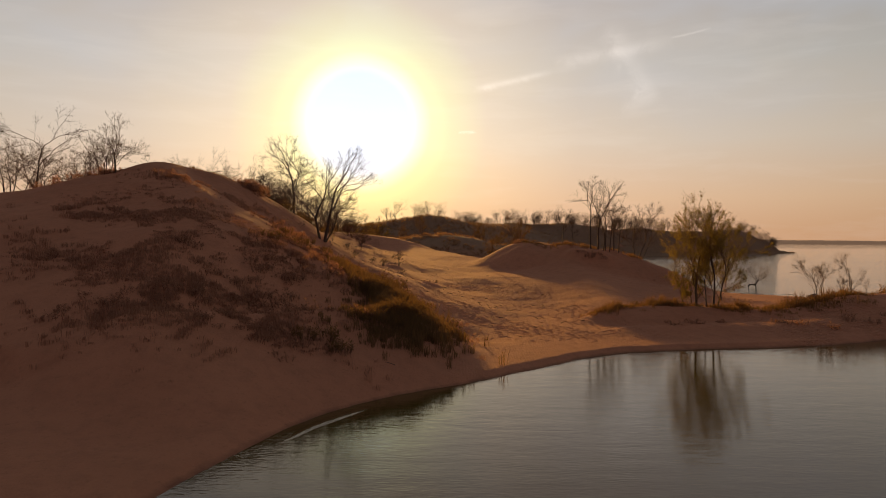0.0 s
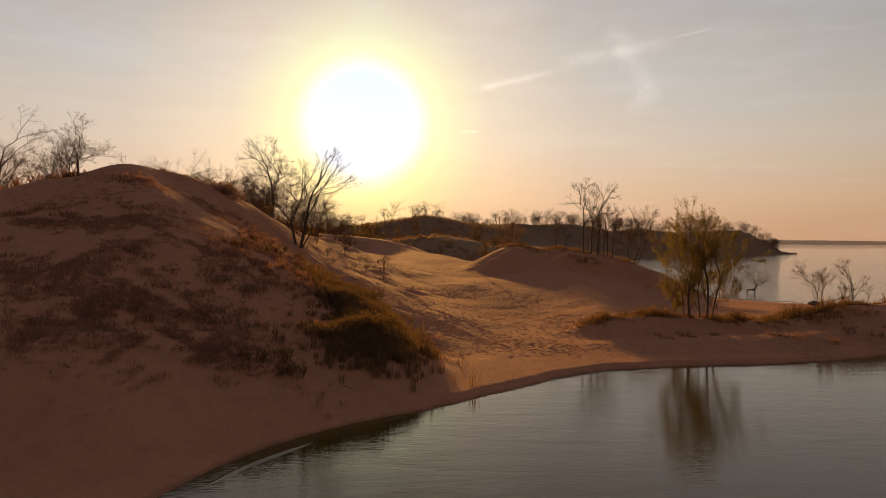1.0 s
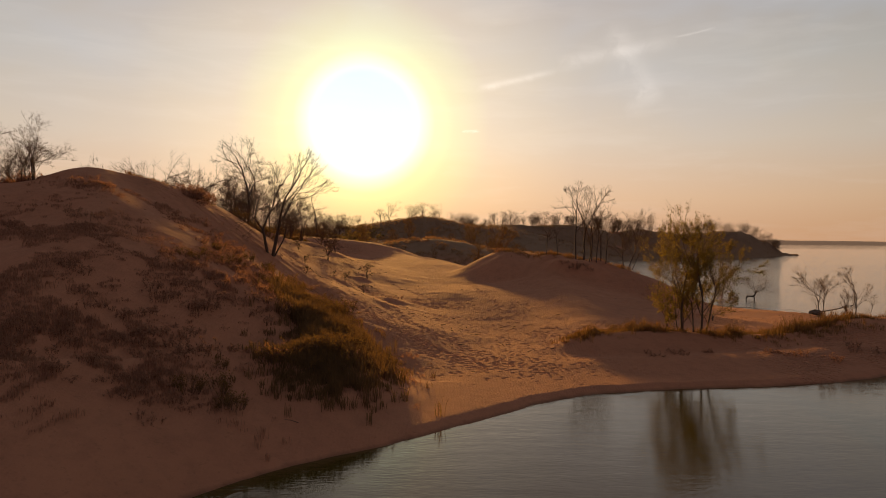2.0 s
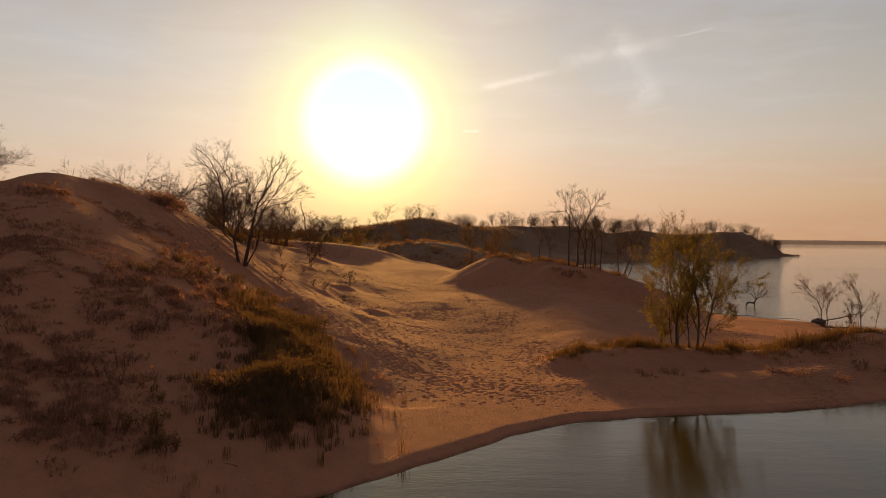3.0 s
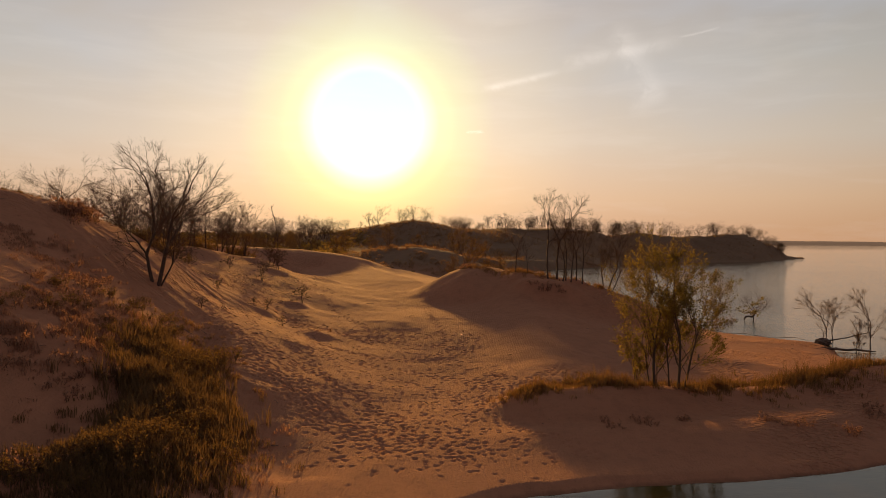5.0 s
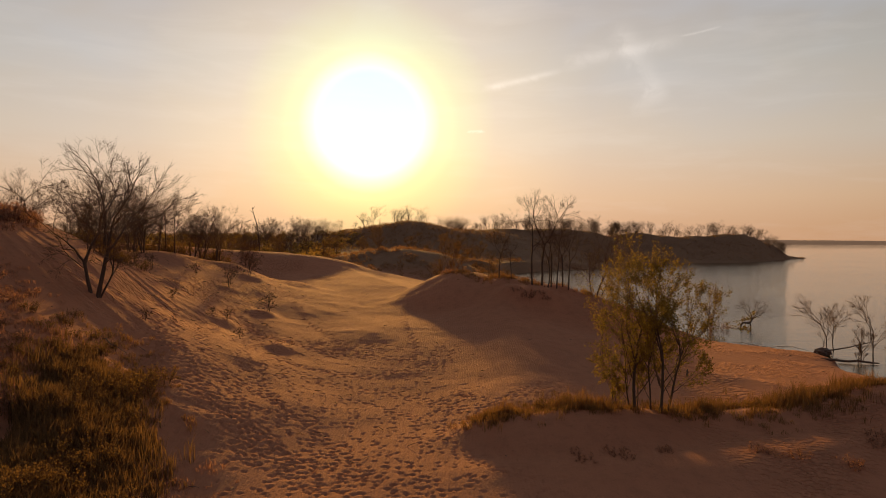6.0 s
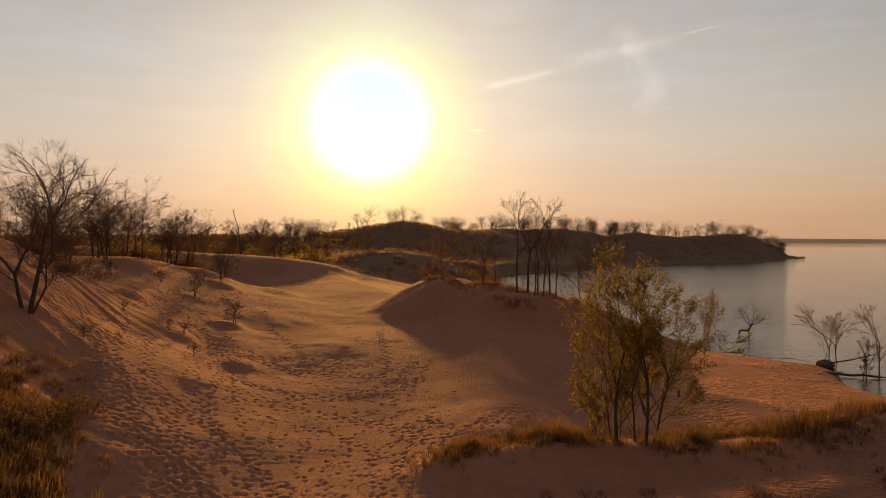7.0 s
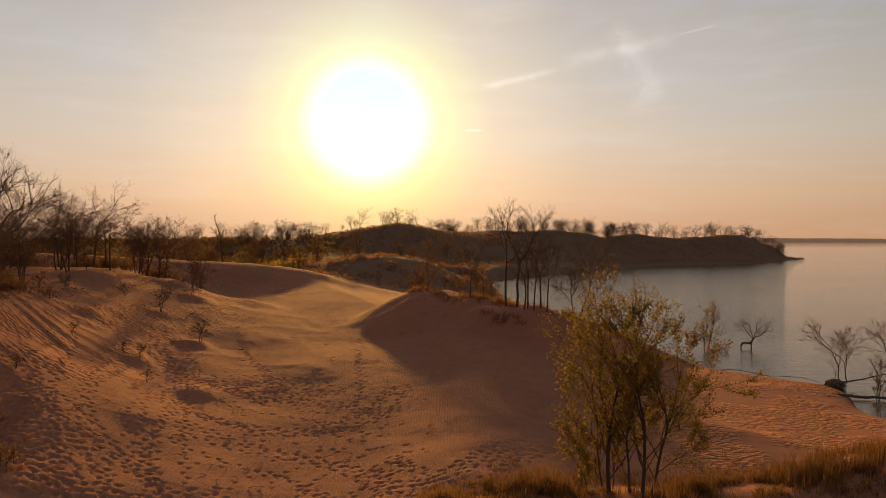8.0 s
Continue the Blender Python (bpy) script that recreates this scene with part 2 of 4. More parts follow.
def inland(x, y):
    """Distance to the shore, positive on land."""
    d, _ = polyline_distance(x, y, SHORE)
    inside = np.zeros(x.shape, bool)
    p = SHORE
    for a, b in zip(p, np.roll(p, -1, axis=0)):
        if a[1] == b[1]:
            continue
        cross = ((a[1] > y) != (b[1] > y)) & (x < (b[0] - a[0]) * (y - a[1]) / (b[1] - a[1]) + a[0])
        inside ^= cross
    return np.where(inside, d, -d)


def smooth_max(a, b, k):
    h = np.clip(0.5 + 0.5 * (a - b) / k, 0, 1)
    return b + (a - b) * h + k * h * (1 - h)


def crest(*points):
    return rounded(points, 2)


# crest lines of the dunes with their heights; slope of the flanks; roundness of the top; blend with the ground
BIG_DUNE = crest((-130, 70, 9), (-80, 70, 10.5), (-46, 68, 12.0), (-40, 68, 12.8), (-37, 66.5, 12.9), (-33, 65, 13.6), (-30.6, 64.8, 14.3), (-29.3, 67, 15.0), (-28.4, 69.7, 15.5), (-26.5, 72.4, 15.5),
                 (-25, 73.2, 15.3), (-23.4, 76.5, 14.4), (-22.5, 80, 13.5), (-21.6, 83.5, 12.1), (-21.5, 88, 10.3), (-24, 93, 9.2), (-28, 98, 8.8))
FRONT_RIDGE = crest((-28.4, 69.7, 15.4), (-23.4, 61.2, 13.2), (-19.6, 54, 11.0), (-18.4, 48.2, 9.3), (-17.2, 42, 7.0), (-16.2, 38.5, 5.6), (-15.2, 35.5, 4.2))
SPUR = crest((-23, 75, 14.2), (-19.8, 73, 12.6), (-16.2, 71.8, 9.6), (-12.8, 71.4, 6.2), (-9.5, 73.5, 4.4), (-6, 76, 2.6))
LIT_SLOPE = crest((-19.5, 75, 8.8), (-20.5, 80, 9.0), (-22, 90, 9.4), (-23.5, 100, 9.9), (-25, 112, 10.3), (-27, 121, 9.8), (-33, 131, 9.5))
BACK_DUNE = crest((-90, 85, 12), (-60, 88, 12), (-40, 96, 11.5), (-30, 108, 10.6))
MOUND = crest((14.4, 113, 7.5), (15.4, 110.5, 7.6), (17.4, 109, 7.6), (20, 106, 7.2), (22.5, 104, 7.2), (28, 105, 6.1), (33, 107, 4.4), (38, 108, 2.4), (43, 107, 0.3))
BERM = crest((13.5, 61.5, 0.9), (16, 62.5, 2.0), (20, 63, 2.2), (24.3, 63.5, 1.95), (28.3, 64, 1.5), (33, 65, 1.8), (37.6, 66, 2.4), (40.2, 66.5, 2.9), (48, 68.5, 3.1), (70, 71, 3), (150, 78, 3))
BERM_FACE = crest((16, 57.2, 0.8), (20, 57.4, 1.0), (25, 57.9, 1.1), (30, 59.4, 1.1), (35, 61.2, 1.25), (40, 62.8, 1.6), (48, 65.4, 2.0), (70, 69, 2.3))
TOE = crest((-14.5, 34.8, 4.3), (-11, 36.6, 4.1), (-8, 39.6, 4.0), (-5, 43.2, 3.6), (-2.6, 46.2, 3.0), (-0.8, 49, 1.9))
THICKET = crest((-6.8, 58.5, 4.4), (-5, 53, 3.8), (-3.8, 48.5, 3.4), (-2.9, 45, 3.0))
HUMP = crest((13.4, 114.5, 7.5), (13.0, 112, 7.8), (13.7, 109.5, 7.6))
SKIRT = crest((19, 99, 5.0), (18.5, 92, 4.0), (18, 84, 3.2), (18, 76, 2.4), (18, 68, 1.8))
FLANK = crest((-8.6, 78, 5.2), (-7.4, 72, 5.2), (-5.6, 67, 4.4), (-3.8, 61, 3.2))
FOOT = crest((-5.5, 90, 3.9), (-2, 81, 2.8), (-1.2, 72, 2.6), (-1, 64, 2.4), (0.5, 57, 1.5))
SHADY_BANK = crest((-60, 138, 12), (-42, 142, 11), (-30, 146, 10.2), (-18, 150, 9.4), (-11, 152, 8.6), (-5, 153, 7.2), (-1, 153, 5.6))
SCRUB_MOUND = crest((-14, 200, 8), (-6, 198, 9.4), (2, 196, 9.9), (10, 198, 8.6), (16, 202, 7))
FAR_HILL = crest((-75, 300, 10), (-50, 315, 13), (-31, 330, 16.6), (-14, 345, 20.2), (-5, 350, 21.2), (6, 352, 19), (14, 355, 16.5), (30, 380, 17.5))
HEADLAND = crest((14, 385, 16), (42, 400, 19), (58, 402, 18.6), (75, 405, 19.0), (92, 416, 17.5), (103, 424, 14.5), (116, 430, 17.2), (128, 436, 17.0), (146, 445, 14.8), (165, 455, 15.5), (190, 466, 17.2), (215, 480, 17.0), (229, 490, 15), (238, 497, 9), (245, 502, 3), (256, 509, 1.6), (272, 520, 1.0))
BACK_RIDGE = crest((-900, 420, 14), (-300, 330, 13), (-160, 300, 12), (-95, 290, 12), (-60, 320, 12.5))
DUNES = [(BIG_DUNE, 0.68, 2.6, 1.2), (FRONT_RIDGE, 0.57, 2.6, 1.4), (BACK_DUNE, 0.29, 6.0, 1.5), (SPUR, 0.5, 1.2, 0.6), (LIT_SLOPE, 0.42, 3.0, 1.2), (MOUND, 0.46, 1.8, 0.6), (HUMP, 0.62, 2.8, 0.8), (BERM, 0.34, 1.0, 0.5), (BERM_FACE, 0.30, 1.2, 0.5), (TOE, 0.50, 0.8, 0.7), (THICKET, 0.60, 1.5, 0.7), (SKIRT, 0.24, 1.5, 0.6), (FOOT, 0.24, 1.5, 0.7), (FLANK, 0.42, 1.2, 0.5), (SHADY_BANK, 0.27, 2.5, 1.0),
         (SCRUB_MOUND, 0.30, 4.0, 1.5), (FAR_HILL, 0.30, 10.0, 3.0), (HEADLAND, 0.55, 5.0, 3.0), (BACK_RIDGE, 0.1, 20.0, 3.0)]


# small hummocks that the roots of saplings and brush hold together: place, height, width
HUMMOCKS = ((-12.5, 108.8, 0.4, 1.8), (-11.7, 98.6, 0.3, 1.6), (-5.9, 93.0, 0.45, 1.4), (-1.0, 80.9, 0.4, 1.6), (-7.3, 84.4, 0.35, 1.6), (-17.2, 88.2, 0.3, 2.0),
            (-20.5, 104, 0.8, 3.0), (-16, 113, 0.8, 3.0), (-9, 118, 0.6, 3.0), (-14.5, 90.5, 0.4, 1.4), (-9.5, 76.5, 0.4, 1.5), (20.0, 100.8, 0.8, 1.6), (23.0, 100.2, 0.7, 1.8),
            (16.9, 111.5, 0.4, 1.4), (19.2, 104.6, 0.4, 1.3), (26, 103.2, 0.4, 1.6))


def height(x, y):
    """Height of the ground in metres above the lake."""
    x, y = np.atleast_1d(np.asarray(x, float)), np.atleast_1d(np.asarray(y, float))
    d = inland(x, y) + 0.5 * vnoise(x, y, 4.0, 3)
    floor = np.interp(y, [-60, 30, 50, 60, 75, 90, 107, 150, 200, 300, 3000], [3, 2.5, 0.6, 0.7, 1.4, 3.0, 3.9, 6.5, 5.5, 7, 9])
    floor = floor + 0.25 * vnoise(x, y, 14.0, 5) * np.clip(d / 8, 0, 1)
    # a small scarp at the water's edge, then a flat beach, then the dunes' hollow
    rise = np.interp(d, [-15, 0, 0.7, 15, 60, 400], [-3.0, 0.03, 0.30, 1.15, 10.0, 60.0])
    h = np.minimum(floor, rise)
    wx, wy = x + 1.1 * vnoise(x, y, 9.0, 7), y + 1.1 * vnoise(x, y, 9.0, 8)
    for line, slope, top, blend in DUNES:
        reach = (line[:, 2].max() + 3) / slope + top + 4
        near = (wx > line[:, 0].min() - reach) & (wx < line[:, 0].max() + reach) & (wy > line[:, 1].min() - reach) & (wy < line[:, 1].max() + reach)
        if not near.any():
            continue
        px, py = wx[near], wy[near]
        r, z = polyline_distance(px, py, line)
        if line is BIG_DUNE:  # the front is a long gentle shoulder that breaks off into a steeper face; the flank to the hollow is steep
            ridge = np.interp(py, [30, 48, 54, 61, 70], [-14, -18.4, -19.6, -23.4, -28.4])
            gentle = np.clip((ridge + 1.5 - px) / 4, 0, 1) * np.clip((74 - py) / 4, 0, 1)
            z = z - (slope - 0.34 * gentle) * (np.sqrt(r * r + top * top) - top)
            face = 9.5 + 0.38 * (py - 48.2)
            z = -smooth_max(-z, -face, 1.5)
        else:
            z = z - slope * (np.sqrt(r * r + top * top) - top)
        h[near] = smooth_max(z, h[near], blend)
    for cx, cy, tall, wide in HUMMOCKS:
        h = h + tall * np.exp(-((wx - cx) ** 2 + (wy - cy) ** 2) / wide ** 2)
    # the flanks end under the water
    edge = np.where(y > 200, 1.0, 0.45) * d + 0.05
    h = np.where(edge < h, np.minimum(h, np.maximum(edge, -3.0)) , h)
    rough = np.clip(h / 1.5, 0, 1)
    h = h + rough * (0.14 * vnoise(x, y, 5.0, 11) + 0.035 * vnoise(x, y, 1.4, 12))
    return h


# ---- ground and water ----
def mesh_object(name, verts, faces, mat, parent=None, smooth=True, label=""):
    me = bpy.data.meshes.new(name)
    me.from_pydata(verts, [], faces)
    me.materials.append(mat)
    if smooth:
        me.polygons.foreach_set("use_smooth", np.ones(len(me.polygons), bool))
    ob = new(name, me)
    if parent is not None:
        ob.parent = parent
    return tagged(ob, label) if label else ob


def grid_mesh(name, xs, ys, z, mat):
    nx, ny = len(xs), len(ys)
    co = np.empty((ny, nx, 3), np.float32)
    co[..., 0], co[..., 1], co[..., 2] = xs[None, :], ys[:, None], z
    i = np.arange(ny * nx, dtype=np.int32).reshape(ny, nx)
    quads = np.stack([i[:-1, :-1], i[:-1, 1:], i[1:, 1:], i[1:, :-1]], -1).reshape(-1, 4)
    me = bpy.data.meshes.new(name)
    me.vertices.add(nx * ny)
    me.vertices.foreach_set("co", co.ravel())
    me.loops.add(quads.size)
    me.loops.foreach_set("vertex_index", quads.ravel())
    me.polygons.add(len(quads))
    me.polygons.foreach_set("loop_start", np.arange(0, quads.size, 4, dtype=np.int32))
    me.polygons.foreach_set("use_smooth", np.ones(len(quads), bool))
    me.update(calc_edges=True)
    me.materials.append(mat)
    return new(name, me)


def spread(lo, hi, step, reach_lo, reach_hi, ratio):
    """Even steps from lo to hi, growing steps out to both reaches."""
    mid = list(np.arange(lo, hi, step))
    out, s, v = [], step, mid[-1]
    while v < reach_hi:
        s *= ratio
        v += s
        out.append(v)
    back, s, v = [], step, lo
    while v > reach_lo:
        s *= ratio
        v -= s
        back.append(v)
    return np.array(back[::-1] + mid + out)


def footprints(xs, ys, z):
    """Press trails of footprints and trampled patches into the sand."""
    rng = np.random.default_rng(4)
    px, py, pa = [], [], []

    def trail(points, lanes, width, stride=0.62):
        p = rounded(points, 2)
        seg = np.hypot(*np.diff(p, axis=0).T)
        s = np.concatenate([[0], np.cumsum(seg)])
        for _ in range(lanes):
            off = rng.normal(0, width)
            t0, t1 = sorted(rng.uniform(0, s[-1], 2)) if lanes > 6 else (0, s[-1])
            if t1 - t0 < 4:
                t0, t1 = 0, s[-1]
            t = np.arange(t0, t1, stride * rng.uniform(0.85, 1.15))
            x, y = np.interp(t, s, p[:, 0]), np.interp(t, s, p[:, 1])
            dx, dy = np.interp(t + 0.5, s, p[:, 0]) - x, np.interp(t + 0.5, s, p[:, 1]) - y
            a = np.arctan2(dy, dx)
            side = off + 0.13 * np.where(np.arange(len(t)) % 2, 1, -1) + rng.normal(0, 0.06, len(t)) + 0.5 * np.sin(t / rng.uniform(3, 7) + rng.uniform(0, 6))
            px.extend(x - np.sin(a) * side)
            py.extend(y + np.cos(a) * side)
            pa.extend(a + rng.normal(0, 0.2, len(t)))

    trail([(-13, 76), (-9, 71), (-4.5, 66), (0, 61.5), (4, 57.5), (9, 53.5)], 20, 1.1)
    trail([(-9, 71), (-3, 67.5), (3, 63), (8, 57), (12, 52)], 9, 2.0)
    trail([(16, 52.5), (12, 57), (9, 62), (10, 68), (14, 73), (17, 69)], 7, 2.2)
    trail([(2, 56), (8, 59.5), (13, 62), (17, 66), (22, 72), (30, 78), (40, 83)], 9, 1.2)
    trail([(-4, 77), (2, 75), (7, 74.5), (12, 78), (13, 84)], 8, 1.0)
    trail([(-9, 88), (-3, 84), (3, 81), (9, 80), (13, 77)], 8, 1.2)
    trail([(0, 73), (5, 71), (10, 70), (14, 66)], 4, 0.8)
    trail([(9, 80), (9, 90), (6.5, 102), (6, 118), (4, 140)], 2, 0.5)
    trail([(3, 84), (-2, 95), (-6, 108), (-8, 125)], 2, 0.6)
    trail([(-16, 92), (-8, 88), (-4, 80), (-3, 70), (2, 62)], 5, 1.5)
    trail([(-21, 97), (-15, 91.5), (-10.9, 88.5), (-7.5, 87.5), (-3, 84)], 3, 0.3)
    trail([(-12, 84), (-9.5, 79), (-8, 74), (-6, 69), (-3, 64), (0, 59), (3, 55)], 6, 1.2)
    # trampled ground by the water and in the hollow
    for cx, cy, rx, ry, count in ((9, 55, 7, 4, 300), (4, 61, 6, 5, 170), (3, 83, 5, 2.5, 200), (12, 65, 4, 4, 70), (8, 73, 6, 3, 50)):
        px.extend(cx + rx * rng.normal(0, 0.6, count))
        py.extend(cy + ry * rng.normal(0, 0.6, count))
        pa.extend(rng.uniform(0, 6.28, count))
    px, py, pa = np.array(px), np.array(py), np.array(pa)
    ix, iy = np.searchsorted(xs, px), np.searchsorted(ys, py)
    ok = (ix > 5) & (ix < len(xs) - 6) & (iy > 5) & (iy < len(ys) - 6)
    px, py, pa, ix, iy = (v[ok] for v in (px, py, pa, ix, iy))
    deep = rng.uniform(0.06, 0.13, len(px))
    add = np.zeros_like(z)
    for j in range(-4, 5):
        for i in range(-4, 5):
            gx, gy = xs[ix + i] - px, ys[iy + j] - py
            u, v = gx * np.cos(pa) + gy * np.sin(pa), -gx * np.sin(pa) + gy * np.cos(pa)
            q = (u / 0.135) ** 2 + (v / 0.085) ** 2
            dent = -deep * np.exp(-q) + 0.18 * deep * np.exp(-((np.sqrt(q) - 1.6) / 0.45) ** 2)
            np.add.at(add, (iy + j, ix + i), dent)
    return z + np.clip(add, -0.14, 0.05) * np.clip((z - 0.12) * 4, 0, 1)


xs = spread(-13.5, 20, 0.112, -2900, 2900, 1.029)
ys = spread(51, 94, 0.112, -120, 2900, 1.029)
gx, gy = np.meshgrid(xs, ys)
land = height(gx, gy)
land = footprints(xs, ys, land)
tagged(grid_mesh("ground", xs, ys, land, SAND), "rippled brown dune sand with footprints, sloping into a lake", "ground", kind="structure")

wxs = np.concatenate([np.linspace(-3000, -100, 8), np.linspace(-60, 60, 7), np.linspace(100, 4400, 12)])
wys = np.concatenate([np.linspace(-300, 100, 9), np.linspace(200, 4400, 16)])
tagged(grid_mesh("water", wxs, wys, np.zeros((len(wys), len(wxs))), WATER), "calm grey-brown lake water with fine ripples", "water", kind="structure")


def far_shore():
    x = np.linspace(1300, 3000, 260)
    y0 = np.full_like(x, 3700.0)
    top = 20 + 5 * vnoise(x, y0, 300, 21) + 2.5 * vnoise(x, y0, 22, 22, 2)
    top = top * np.clip((x - 1300) / 300, 0.2, 1)
    rows = [(3690, 0 * x - 0.5), (3700, top * 0.75), (3740, top), (3900, top * 1.05)]
    v, f, n = [], [], len(x)
    for yy, zz in rows:
        v += [(a, yy, c) for a, c in zip(x, zz)]
    for r in range(len(rows) - 1):
        f += [(r * n + i, r * n + i + 1, (r + 1) * n + i + 1, (r + 1) * n + i) for i in range(n - 1)]
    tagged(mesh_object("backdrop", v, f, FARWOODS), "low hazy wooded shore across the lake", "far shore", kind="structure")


far_shore()


def shore_waves():
    """Low wavelets that run in along the near shore."""
    line = rounded(NEAR_SHORE, 3)
    line = line[(line[:, 1] > 15) & (line[:, 1] < 37) & (line[:, 0] < 24)]
    length = np.concatenate([[0], np.cumsum(np.hypot(*np.diff(line, axis=0).T))])
    s = np.arange(0, length[-1], 0.25)
    line = np.stack([np.interp(s, length, line[:, 0]), np.interp(s, length, line[:, 1])], 1)
    step = np.gradient(line, axis=0)
    side = np.stack([step[:, 1], -step[:, 0]], 1) / np.hypot(*step.T)[:, None]
    for k, (off, tall, wide) in enumerate(((0.30, 0.055, 0.22), (0.95, 0.06, 0.28))):
        o = off + 0.22 * vnoise(s, s * 0 + k, 3.0, 70 + k, 2)
        h = tall * np.clip(0.3 + 1.1 * vnoise(s, s * 0 + 9 * k, 4.0, 80 + k, 2), 0, 1)
        v, f = [], []
        profile = [(-1, 0.0), (-0.6, 0.35), (-0.3, 0.85), (0, 1.0), (0.4, 0.7), (0.9, 0.25), (1.5, 0.0)]
        for i, (p, d) in enumerate(zip(line, side)):
            for a, c in profile:
                q = p + d * (o[i] + a * wide)
                v.append((q[0], q[1], h[i] * c - 0.014))
            if i:
                m = 7 * i
                f += [(m - 7 + j, m - 6 + j, m + 1 + j, m + j) for j in range(6)]
        tagged(mesh_object("wave", v, f, WATER), "low ripple running in along the sandy shore", "wave", kind="structure")


shore_waves()


def ground_at(x, y):
    """Height of the built ground, between its grid points."""
    x, y = np.asarray(x, float), np.asarray(y, float)
    i, j = np.clip(np.searchsorted(xs, x) - 1, 0, len(xs) - 2), np.clip(np.searchsorted(ys, y) - 1, 0, len(ys) - 2)
    a, b = (x - xs[i]) / (xs[i + 1] - xs[i]), (y - ys[j]) / (ys[j + 1] - ys[j])
    return (land[j, i] * (1 - a) + land[j, i + 1] * a) * (1 - b) + (land[j + 1, i] * (1 - a) + land[j + 1, i + 1] * a) * b


def ground_z(x, y):
    return float(ground_at(x, y))


# ---- plants ----
class Shape:
    """Collects tubes and leaves for one mesh."""

    def __init__(self):
        self.v, self.f = [], []

    def tube(self, pts, radii, sides):
        base = len(self.v)
        ring = [(math.cos(2 * math.pi * k / sides), math.sin(2 * math.pi * k / sides)) for k in range(sides)]
        n = len(pts)
        for i, (p, r) in enumerate(zip(pts, radii)):
            d = (pts[min(i + 1, n - 1)] - pts[max(i - 1, 0)]).normalized()
            a = d.orthogonal().normalized() if abs(d.z) < 0.99 else Vector((1, 0, 0))
            a = (Vector((1, 0, 0.01)) - d * d.dot(Vector((1, 0, 0.01))))
            a = a.normalized() if a.length > 0.1 else Vector((0, 1, 0))
            b = d.cross(a)
            for c, s in ring:
                q = p + (a * c + b * s) * r
                self.v.append((q.x, q.y, q.z))
        for i in range(n - 1):
            o = base + i * sides
            for k in range(sides):
                k2 = (k + 1) % sides
                self.f.append((o + k, o + k2, o + sides + k2, o + sides + k))

    def leaf(self, p, d, size, rng):
        side = Vector((rng.uniform(-1, 1), rng.uniform(-1, 1), rng.uniform(-1, 1)))
        d = (d + side * 0.8).normalized()
        s = d.cross(Vector((rng.uniform(-1, 1), rng.uniform(-1, 1), rng.uniform(-1, 1)))).normalized() * size * 0.36
        t = p + d * size
        m = p + d * size * 0.5
        i = len(self.v)
        for q in (p, m + s, t, m - s):
            self.v.append((q.x, q.y, q.z))
        self.f.append((i, i + 1, i + 2, i + 3))


def wander(rng, p, d, length, bend, lift, n):
    pts, step = [p.copy()], length / n
    for _ in range(n):
        d = d + Vector((rng.gauss(0, bend), rng.gauss(0, bend), rng.gauss(0, bend) + lift))
        d.normalize()
        p = p + d * step
        pts.append(p.copy())
    return pts


def grow(rng, parts, p, d, length, r, level, spec):
    """One limb and what grows from it. parts: a Shape per level; spec: the habit of the tree."""
    n = (7, 5, 3, 2, 1)[min(level, 4)]
    pts = wander(rng, p, d, length, spec["bend"] * (0.5 if level == 0 else 1 - 0.12 * level), spec["lift"], n)
    end = r * (0.35 if level == 0 else 0.3)
    radii = [r + (end - r) * i / n for i in range(n + 1)]
    parts[min(level, len(parts) - 2)].tube(pts, radii, (7, 5, 4, 3, 3)[min(level, 4)])
    if level >= spec["levels"]:
        for _ in range(spec["leaves"]):
            k = rng.randint(0, n)
            parts[-1].leaf(pts[k] + Vector((rng.gauss(0, 0.09), rng.gauss(0, 0.09), rng.gauss(0, 0.09))), Vector((0, 0, 0.3)), spec["leaf_size"] * rng.uniform(0.6, 1.3), rng)
        return
    count = spec["fork"][min(level, len(spec["fork"]) - 1)]
    for c in range(count):
        lo = spec["bare"] if level == 0 else 0.2
        t = lo + (1 - lo) * (c + rng.uniform(0.1, 0.9)) / count
        i = min(int(t * n), n - 1)
        q = pts[i].lerp(pts[i + 1], t * n - i)
        along = (pts[i + 1] - pts[i]).normalized()
        az = rng.uniform(0, 2 * math.pi) + c * 2.4
        side = Vector((math.cos(az), math.sin(az), 0.15))
        side = (side - along * side.dot(along)).normalized()
        ang = rng.uniform(*spec["angle"])
        nd = along * math.cos(ang) + side * math.sin(ang)
        rr = max(radii[i] * rng.uniform(0.42, 0.68), spec["thin"])
        grow(rng, parts, q, nd, length * rng.uniform(*spec["shrink"]) * (1.25 - 0.6 * t), rr, level + 1, spec)


